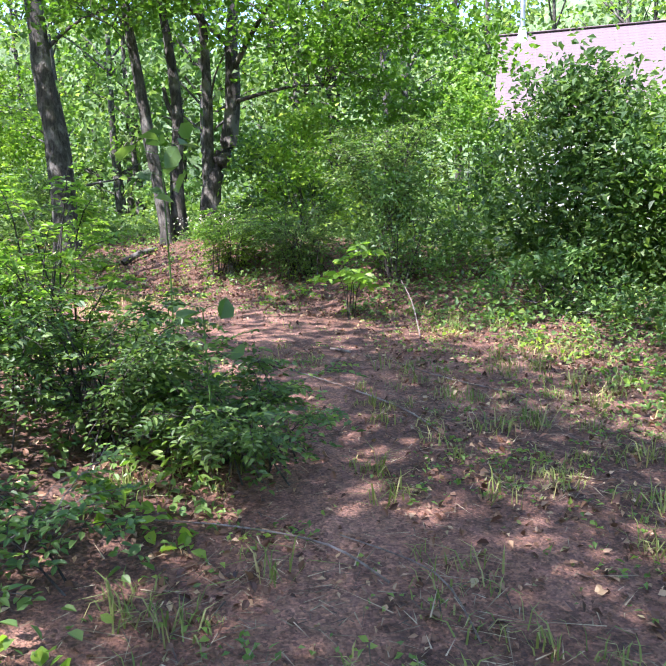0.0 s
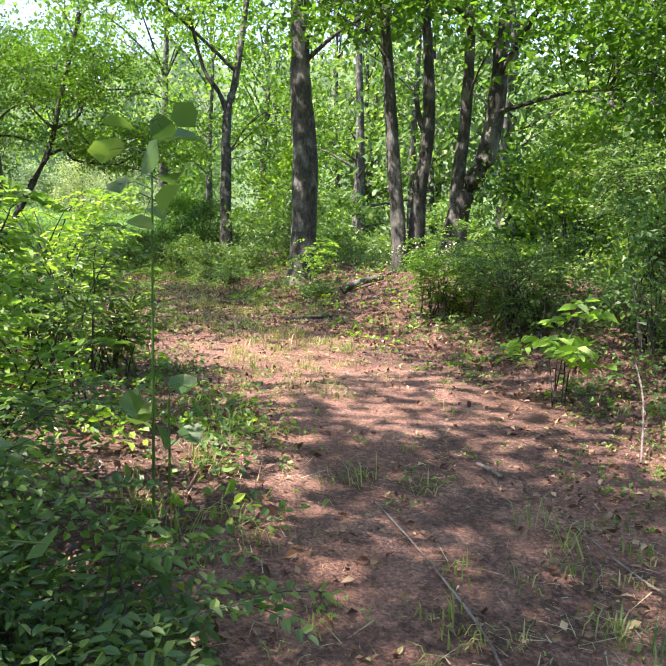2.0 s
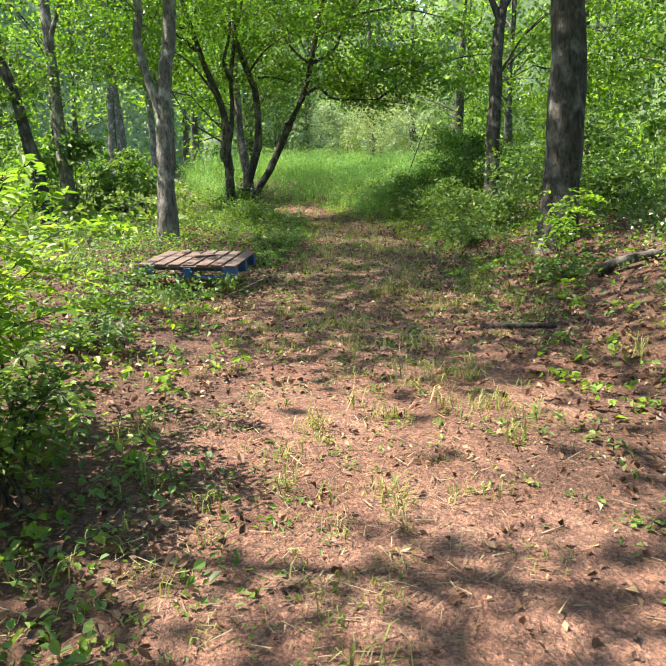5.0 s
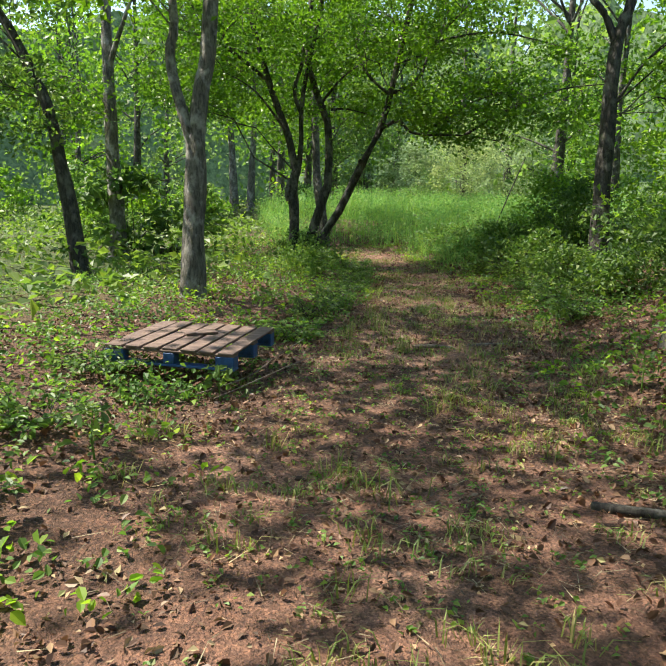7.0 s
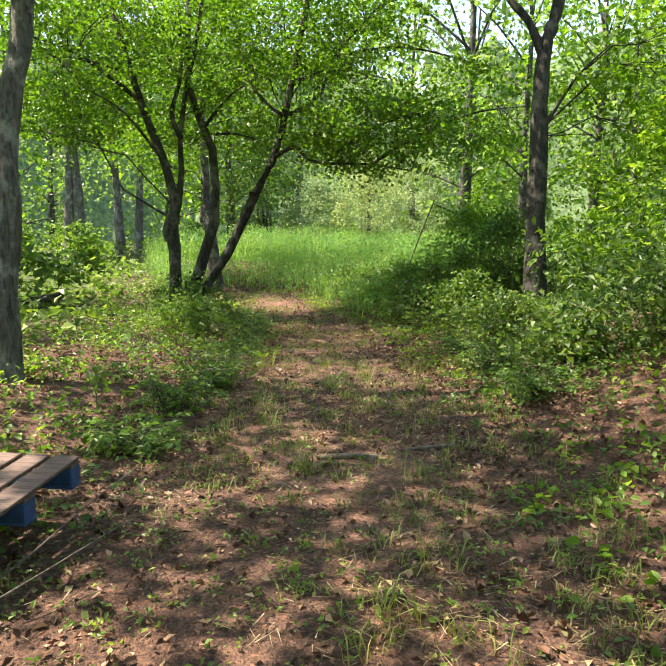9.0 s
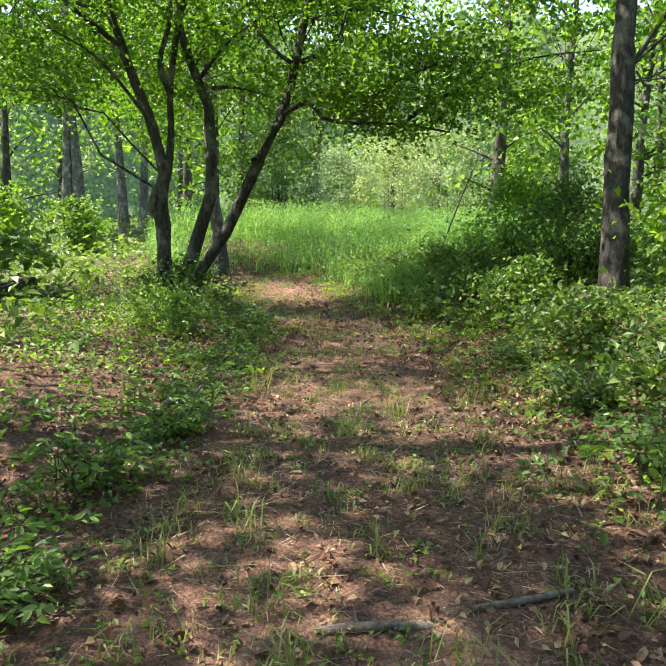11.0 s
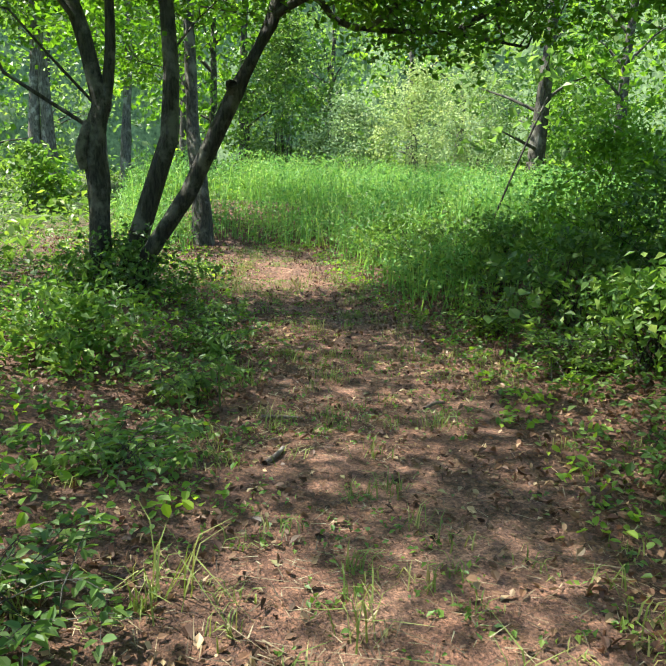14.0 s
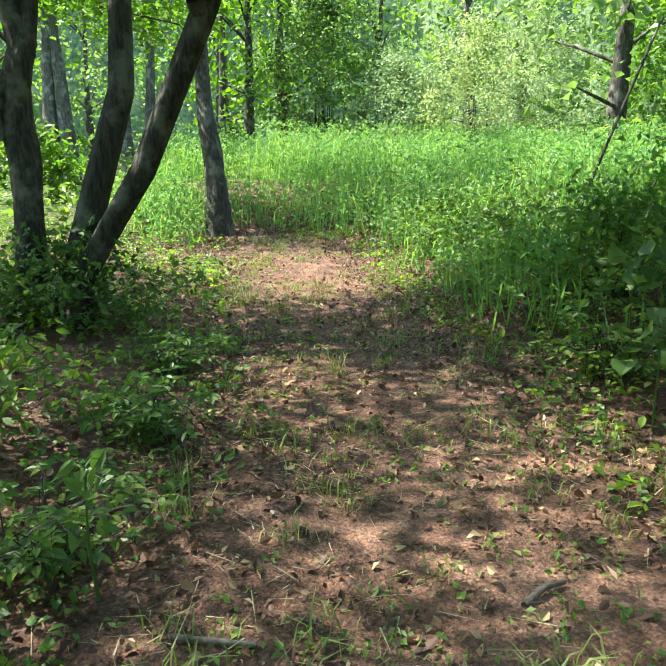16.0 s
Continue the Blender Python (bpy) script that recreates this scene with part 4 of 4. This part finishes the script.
def make_house():
    L, W, H0, PITCH = 15.0, 4.4, 4.2, 40
    base = gz(0, 30) - 0.3
    root = tagged(new("house"), "house with pale pinkish shingle roof behind shrubs", "house")
    root.matrix_world = pose(-6.2, 30.0, 0, 0, 0, 9.5)
    ridge, drop = 8.1, math.tan(radians(PITCH))
    eave = ridge - W * drop
    bm = bmesh.new()
    prof = [(-W + 0.4, base), (W - 0.4, base), (W - 0.4, eave + 0.15), (0, ridge - 0.25), (-W + 0.4, eave + 0.15)]
    a = [bm.verts.new((0.3, y, z)) for y, z in prof]
    b = [bm.verts.new((L - 0.3, y, z)) for y, z in prof]
    bm.faces.new(a), bm.faces.new(b[::-1])
    for i in range(5):
        bm.faces.new((a[i], b[i], b[(i + 1) % 5], a[(i + 1) % 5]))
    bmesh.ops.recalc_face_normals(bm, faces=bm.faces)
    me = bpy.data.meshes.new("wall")
    bm.to_mesh(me)
    bm.free()
    me.materials.append(SIDING)
    part("wall", me, root)
    # courses of shingles, each lapping the one below
    slope = W / math.cos(radians(PITCH))
    course = slope / 28
    me = box_mesh("shingle", (L, course * 1.15, 0.03), SHINGLE, 0.004)
    for s in (-1, 1):
        for i in range(28):
            d = (i + 0.5) * course
            o = part("shingle", me, root)
            o.matrix_local = pose(L / 2, s * d * math.cos(radians(PITCH)), ridge - d * math.sin(radians(PITCH)), -s * (PITCH - 1.2), 0, 0)
    o = part("ridge_cap", box_mesh("ridge_cap", (L + 0.04, 0.26, 0.05), SHINGLE, 0.02), root)
    o.location = (L / 2, 0, ridge + 0.03)
    flue = [[(0.9, -0.25, ridge - 0.6, 0.105), (0.9, -0.25, ridge + 1.35, 0.105)], [(0.9, -0.25, ridge + 1.28, 0.15), (0.9, -0.25, ridge + 1.32, 0.15)],
            [(0.9, -0.25, ridge + 1.40, 0.17), (0.9, -0.25, ridge + 1.46, 0.05)]]
    part("flue", tubes("flue", flue, STEEL, 14), root)
    part("flashing", tubes("flashing", [[(0.9, -0.25, ridge - 0.75, 0.30), (0.9, -0.25, ridge + 0.18, 0.13)]], FLASHING, 14), root)


make_house()

# ---- pallet ----


def make_pallet():
    """A wooden pallet of 1.2 by 1.0 m with blue blocks; its front edge runs along local x."""
    root = tagged(new("pallet"), "weathered wooden pallet with blue painted blocks", "pallet")
    root.matrix_world = pose(-11.6, 6.52, 0.60, 1.5, 1.0, 68)
    r = random.Random(4)
    W, D = 1.2, 1.12
    x = -W / 2
    for w in (0.17, 0.145, 0.15, 0.145, 0.15, 0.145, 0.15):
        o = part("board", box_mesh("board", (w - 0.008, D, 0.02), BOARD, 0.004), root)
        o.matrix_local = pose(x + w / 2, r.uniform(-0.012, 0.012), 0.155 + r.uniform(-0.003, 0.004), r.uniform(-0.4, 0.4), r.uniform(-0.8, 0.8), r.uniform(-0.5, 0.5))
        x += w + 0.024
    for yy in (-D / 2 + 0.06, 0, D / 2 - 0.06):
        o = part("stringer_board", box_mesh("stringer_board", (W, 0.11, 0.02), BOARD, 0.004), root)
        o.location = (0, yy, 0.133)
        o = part("base_board", box_mesh("base_board", (W, 0.11, 0.022), BLUE, 0.004), root)
        o.location = (0, yy, 0.012)
        for xx, w in ((-W / 2 + 0.085, 0.17), (0, 0.10), (W / 2 - 0.085, 0.17)):
            o = part("block", box_mesh("block", (w, 0.11, 0.1), BLUE, 0.006), root)
            o.location = (xx, yy - 0.003, 0.073)
    o = tagged(new("wood_offcut", box_mesh("wood_offcut", (0.30, 0.12, 0.025), BOARD, 0.004)), "short weathered board lying on the pallet", "board")
    o.matrix_world = root.matrix_world @ pose(0.04, 0.05, 0.181, 0, 0, 38)


make_pallet()

# ---- low growth, litter and grass ----


def scatter(n, x0, x1, y0, y1, keep, seed):
    """Places on the ground kept by a density in 0..1."""
    r = np.random.default_rng(seed)
    x, y = r.uniform(x0, x1, n), r.uniform(y0, y1, n)
    gap, side = track_gap(x, y)
    k = r.random(n) < keep(x, y, gap, side)
    x, y, gap = x[k], y[k], gap[k]
    return np.stack([x, y, ground_z(x, y)], 1), gap


def patchy(x, y, scale, lo, hi):
    return np.clip((vnoise(x, y, scale) * 0.65 + vnoise(x, y, scale * 3.1) * 0.35 - lo) / (hi - lo), 0, 1)


def low_growth():
    r = np.random.default_rng(70)
    # plants with several leaves each: near band, then a coarser far one
    def plants(name, n, box, keep, per, spread, height, size, mat, seed, label):
        P, gap = scatter(n, *box, keep, seed)
        h = height * (0.35 + 0.65 * ease(gap / 1.6)) * r.uniform(0.4, 1.25, len(P))
        L = P[:, None] + r.normal(size=(len(P), per, 3)) * np.array([spread, spread, 0])
        L[..., 2] = ground_z(L[..., 0].ravel(), L[..., 1].ravel()).reshape(L.shape[:2]) + 0.015 + h[:, None] * r.uniform(0.15, 1, (len(P), per))
        L = L.reshape(-1, 3)
        tagged(new(name, leaf_mesh(name, L, r.uniform(0.6, 1.4, len(L)) * size, mat, 1.5, 0.62, seed, None, name in ("seedlings", "ground_cover"))), label, "undergrowth", kind="stuff")

    def beside(x, y, gap, side):
        bald = np.where((x < -6.5) & (x > -13.5) & (gap < 2.3) & (side > 0), 0.35, 1.0)
        return bald * ease((gap + 0.35) / 0.7) * patchy(x, y, 1.1, 0.26, 0.5) * np.where(gap > 5, 0, 1)

    def right_bank(x, y, gap, side):
        bald = np.where((x < -6.5) & (x > -13.5) & (gap < 2.3), 0.22, 1.0)
        return bald * ease((gap - 0.1) / 0.8) * (0.35 + 0.65 * patchy(x, y, 0.9, 0.3, 0.55)) * np.where(gap > 5, 0, 1) * (side > 0)

    plants("ground_cover", 20000, (-31, 2, -1, 17), beside, 7, 0.07, 0.2, 0.05, LEAF_LOW, 71, "low leafy plants and vines over brown leaf litter")
    plants("vine_cover", 18000, (-31, 3, 2, 17), right_bank, 7, 0.09, 0.36, 0.06, LEAF_BUSH, 72, "dense green vines and brambles on the bank")
    plants("seedlings", 4600, (-30, 2, -1, 15), lambda x, y, g, s: 0.8 * ease((g + 0.4) / 0.6) * np.where(g > 3.5, 0, 1) * patchy(x, y, 0.8, 0.3, 0.55), 9, 0.075, 0.22, 0.06, LEAF_LIGHT, 73, "bright green seedlings scattered along the track edge")
    plants("track_weeds", 26000, (-30, 2, -2, 14), lambda x, y, g, s: (g < 0.2) * 0.9 * patchy(x, y, 1.4, 0.34, 0.62), 5, 0.035, 0.03, 0.032, LEAF_LOW, 74, "small weeds creeping over the dirt track")
    plants("wood_floor_growth", 6800, (-50, 10, -10, 30), lambda x, y, g, s: np.where(g > np.where(x < -29, 1.0, 2.6), 0.8, 0), 7, 0.26, 0.6, 0.19, LEAF_BUSH, 75, "green undergrowth covering the wood floor")


def litter():
    def strewn(x, y, g, s):
        return (0.05 + 0.22 * patchy(x, y, 1.7, 0.42, 0.6) + 0.75 * patchy(x, y, 1.3, 0.3, 0.6) * ease((g + 0.9) / 1.0) + 0.8 * ease(1 - np.abs(g - 0.1) / 0.8) * (s > 0) + 0.6 * ((x < -6.5) & (x > -13.5) & (g > -0.2) & (g < 2.5) & (s > 0))) * np.where(g > 3, 0.1, 1) * np.where((x > -7) & (x < -2.6) & (g < -0.4), 0.3, 1)

    P, gap = scatter(92000, -31, 2.5, -2, 15, strewn, 81)
    r = np.random.default_rng(82)
    P[:, 2] += r.uniform(0.008, 0.035, len(P))
    tagged(new("leaf_litter", leaf_mesh("leaf_litter", P, np.minimum(r.gamma(4, 0.008, len(P)) + 0.012, 0.065), LITTER, 0.9, 0.62, 83, None, True)), "dry brown fallen leaves strewn over the dirt", "leaf litter", kind="stuff")
    # crumbled bits of leaf and bark
    P, gap = scatter(145000, -30, 2, -1, 14, lambda x, y, g, s: np.where(g < 1.0, 1, 0.0) * (0.22 + 0.78 * patchy(x, y, 1.5, 0.32, 0.52)) * np.interp(-x, [2.2, 3.2, 6.5, 8], [1, 0.45, 0.45, 0.9]), 86)
    P[:, 2] += r.uniform(0.006, 0.022, len(P))
    tagged(new("leaf_crumbs", leaf_mesh("leaf_crumbs", P, np.minimum(r.gamma(3, 0.009, len(P)) + 0.008, 0.06), CRUMB, 1.3, 0.6, 87)), "crumbled brown leaf bits strewn on the dirt", "leaf litter", kind="stuff")
    # dry stalks lying flat
    P, gap = scatter(190000, -30, 2.5, -2, 13, lambda x, y, g, s: np.where(g < 0.4, 0.9, 0) * (0.12 + 0.88 * patchy(x, y, 1.1, 0.36, 0.62)) * np.interp(-x, [0, 2.5, 4], [1, 0.9, 0.6]), 84)
    n = len(P)
    a, l, w = r.uniform(0, 6.283, n), (0.03 + r.gamma(2, 0.036, n))[:, None] , r.uniform(0.0012, 0.003, n)[:, None]
    d = np.stack([np.cos(a), np.sin(a), r.normal(size=n) * 0.06], 1)
    s = np.stack([-np.sin(a), np.cos(a), 0 * a], 1)
    P[:, 2] += r.uniform(0.01, 0.03, n)
    V = np.stack([P - d * l / 2 - s * w * 1.3, P - d * l / 2 + s * w * 1.3, P + d * l / 2], 1).reshape(-1, 3)
    tagged(new("dry_stalks", mesh_of("dry_stalks", V, np.arange(3 * n).reshape(n, 3), STRAW)), "dry grass stalks and straw lying on the dirt", "straw", kind="stuff")


def grass():
    r = np.random.default_rng(90)
    T, gap = scatter(15000, -30, 2, -2, 14, lambda x, y, g, s: np.where(g < 0.6, 0.85, 0.0) * (patchy(x, y, 1.1, 0.36, 0.62) + 0.3 * (x > -2.2)) * (0.25 + 0.75 * patchy(x, y, 3.3, 0.4, 0.6)), 91)
    P = np.repeat(T, 14, 0) + r.normal(size=(len(T) * 14, 3)) * np.array([0.05, 0.05, 0])
    P[:, 2] = ground_z(P[:, 0], P[:, 1]) - 0.005
    h = np.repeat(0.04 + r.gamma(2, 0.03, len(T)), 14)
    tagged(new("grass_tufts", blade_mesh("grass_tufts", P, h, TUFT, 0.0036, 1.5, 92)), "sparse tufts of half-dry grass on the track", "grass", kind="stuff")
    M, gap = scatter(27000, -40, -21, 8.5, 20.5, lambda x, y, g, s: ease((g - 0.15) / 0.5) * ((s > 0) | (x < -28.5)) * (0.3 + 0.7 * patchy(x, y, 0.5, 0.3, 0.6)) * ease((-21 - x) / 3), 93)
    tall = (0.55 + 0.45 * ease(gap / 4)) * (0.6 + 0.8 * vnoise(M[:, 0], M[:, 1], 0.7))
    tagged(new("meadow_grass", blade_mesh("meadow_grass", M[::2], tall[::2], GRASS, 0.010, 0.9, 94)), "tall bright green meadow grass in sun", "grass", kind="stuff")
    L = np.repeat(M, 3, 0) + r.normal(size=(3 * len(M), 3)) * np.array([0.1, 0.1, 0])
    L[:, 2] += (0.1 + 0.95 * r.random(len(L))) * np.repeat(tall, 3)
    tagged(new("meadow_herbs", leaf_mesh("meadow_herbs", L, r.uniform(0.05, 0.12, len(L)), GRASS, 0.7, 0.45, 95)), "leafy green herbs among tall meadow grass", "herbs", kind="stuff")


low_growth()
litter()
grass()

# ---- sticks on the ground ----


def stick(pts, r0, label):
    pts = [(x, y, gz(x, y) + h) for x, y, h in pts]
    x, y, z = pts[0]
    loc = [[(p[0] - x, p[1] - y, p[2] - z, r0 * (1 - 0.5 * i / len(pts))) for i, p in enumerate(pts)]]
    ob = tagged(new("stick", tubes("stick", loc, BARK_DARK if r0 > 0.028 or "dead" in label else DEADWOOD, 7, 0.45 if r0 > 0.04 else 0.3)), label, "stick", "fallen sticks")
    ob.location = (x, y, z)


stick([(-15.84, 8.34, 0.02), (-16.1, 8.45, 0.05), (-16.17, 8.62, 0.05), (-16.41, 8.76, 0.12)], 0.022, "bent grey fallen branch in low plants")
stick([(-12.65, 8.9, 0.0), (-12.62, 9.1, 0.015), (-12.58, 9.36, 0.0)], 0.026, "bare tree root showing on the track")
stick([(-12.65, 9.56, 0.0), (-12.64, 9.8, 0.015), (-12.68, 10.05, 0.01)], 0.02, "bare tree root showing on the track")
stick([(-15.58, 9.93, 0.01), (-15.85, 10.05, 0.03), (-16.08, 10.21, 0.02)], 0.009, "thin dry stick on the track")
stick([(-15.23, 9.89, 0.01), (-15.4, 9.96, 0.02), (-15.54, 10.04, 0.02)], 0.008, "thin dry stick on the track")
stick([(-18.05, 9.9, 0.01), (-18.15, 9.98, 0.02), (-18.29, 10.05, 0.02)], 0.02, "short fallen stick on the track")
stick([(-19.01, 10.02, 0.01), (-18.95, 10.15, 0.02), (-18.91, 10.3, 0.01)], 0.014, "short fallen stick on the track")
stick([(-18.92, 11.23, 0.01), (-18.98, 11.33, 0.03), (-19.01, 11.42, 0.02)], 0.016, "short fallen stick on the track")
stick([(-2.8, 6.02, 0.01), (-2.68, 5.99, 0.015), (-2.57, 5.95, 0.02)], 0.014, "peeled pale stick on the dirt")
stick([(-1.2, 4.2, 0.01), (-1.6, 4.55, 0.02), (-2.2, 4.85, 0.02), (-2.7, 5.05, 0.01)], 0.006, "long thin dry stem on the dirt")
stick([(-0.9, 5.4, 0.01), (-1.5, 5.5, 0.02), (-2.1, 5.8, 0.02)], 0.006, "long thin dry stem on the dirt")
stick([(-0.9, 2.4, 0.02), (-1.2, 2.5, 0.04), (-1.6, 2.45, 0.03), (-1.95, 2.3, 0.02)], 0.005, "long pale dry stem on the grass")
stick([(-0.5, 2.2, 0.02), (-0.75, 2.5, 0.05), (-1.2, 2.62, 0.03)], 0.004, "long pale dry stem on the grass")
stick([(-2.2, 6.9, 0.02), (-2.45, 7.4, 0.3), (-2.7, 7.75, 0.5)], 0.008, "thin dry stem leaning over the track edge")
stick([(-8.3, 8.75, 0.0), (-8.15, 8.9, 0.03), (-7.95, 9.2, 0.03), (-7.92, 9.3, 0.0)], 0.03, "rotting bark-covered log piece at the track edge")
stick([(-9.05, 10.5, 0.05), (-8.9, 10.8, 0.1), (-8.75, 11.15, 0.06)], 0.06, "dark rotten log on the bank")
for i, (x, y) in enumerate([(-24.9, 5.0), (-25.3, 5.5), (-24.6, 5.7)]):
    stick([(x, y, 0.06), (x - 0.4, y + 0.5, 0.1 + 0.05 * i), (x - 0.9, y + 0.9 - 0.3 * i, 0.08)], 0.09, "fallen log in a small clearing")
stick([(-24.89, 14.4, 0.0), (-24.89, 14.61, 0.5), (-24.91, 15.04, 1.45), (-24.93, 15.43, 2.3)], 0.022, "dead leaning sapling stem in the meadow edge")
stick([(-24.2, 14.5, 0.0), (-24.18, 14.81, 0.25), (-24.16, 15.32, 0.9), (-24.05, 16.02, 1.3)], 0.018, "dead leaning sapling stem in the meadow edge")
stick([(-10.75, 6.55, 0.05), (-10.95, 6.98, 0.12), (-11.5, 7.3, 0.2), (-12.1, 7.6, 0.24)], 0.006, "pale bare vine trailing along the pallet")
stick([(-10.6, 6.7, 0.05), (-10.8, 7.1, 0.14), (-11.2, 7.5, 0.2), (-11.6, 7.7, 0.15)], 0.005, "pale bare vine trailing along the pallet")


def blossoms():
    r = np.random.default_rng(301)
    C = np.array([(-6.83, 9.45, 1.40), (-6.67, 9.79, 1.45), (-6.43, 10.2, 1.5), (-6.1, 9.6, 1.4), (-5.4, 9.7, 1.4)])
    P = (C[:, None] + r.normal(size=(5, 26, 3)) * np.array([0.12, 0.14, 0.07])).reshape(-1, 3)
    tagged(new("blossoms", leaf_mesh("blossoms", P, r.uniform(0.02, 0.045, len(P)), PETAL, 0.8, 0.9, 302)), "small white blossoms on a shrub", "blossoms", kind="stuff")


blossoms()


def broad_sapling(x, y, h, n, size, seed, label, lean=(0, 0)):
    """A thin upright stem with a few large heart-shaped leaves towards the top."""
    r = np.random.default_rng(seed)
    z = gz(x, y)
    root = tagged(new("sapling"), label, "sapling", "broad-leaved saplings")
    root.location = (x, y, z - 0.02)
    top = np.array([lean[0], lean[1], h])
    st = [[(0, 0, 0, 0.008), (*(top * 0.5 + [0.02, -0.01, 0]), 0.006), (*top, 0.003)]]
    P = []
    for i in range(n):
        t = 1 - (0.6 if h < 1 else 0.28) * (i / n) ** 1.3
        a = i * 2.4 + r.uniform(-0.4, 0.4)
        p = top * t + np.array([math.cos(a), math.sin(a), 0.1]) * size * r.uniform(0.7, 1.4)
        st.append([(*(top * t), 0.003), (*(top * t * 0.5 + p * 0.5 + np.array([0, 0, 0.02])), 0.0025), (*p, 0.002)])
        P.append(p)
    part("stem", tubes("stem", st, LEAF_LOW, 5), root)
    part("foliage", leaf_mesh("foliage", np.array(P), r.uniform(0.7, 1.15, n) * size, LEAF_BUSH, 0.9, 0.95 if h > 0.56 else 0.6, seed, None, True, h > 0.56), root)


broad_sapling(-3.05, 3.99, 1.8, 11, 0.16, 201, "young sapling with large heart-shaped green leaves")
broad_sapling(-2.1, 3.0, 0.85, 5, 0.14, 202, "young sapling with large heart-shaped green leaves")
broad_sapling(-3.2, 4.15, 0.6, 7, 0.14, 203, "young sapling with large heart-shaped green leaves")
broad_sapling(-19.3, 9.75, 0.55, 22, 0.08, 204, "leafy light green seedling beside the track")
broad_sapling(-19.0, 9.45, 0.35, 18, 0.08, 205, "leafy light green seedling beside the track")
broad_sapling(-20.3, 12.6, 0.65, 9, 0.16, 206, "broad-leaved weed at the track edge")
broad_sapling(-21.4, 13.1, 0.8, 10, 0.17, 207, "broad-leaved weed at the track edge")
broad_sapling(-9.2, 6.0, 0.32, 18, 0.08, 208, "leafy light green seedling beside the track")
broad_sapling(-10.7, 6.75, 0.3, 18, 0.085, 209, "leafy light green seedling beside the track")
broad_sapling(-15.7, 8.2, 0.28, 16, 0.08, 210, "leafy light green seedling beside the track")
broad_sapling(-14.3, 7.3, 0.4, 18, 0.09, 211, "leafy light green seedling beside the track")
broad_sapling(-13.2, 10.9, 0.35, 16, 0.08, 212, "leafy light green seedling beside the track")
broad_sapling(-10.2, 10.2, 0.35, 16, 0.08, 213, "leafy light green seedling beside the track")
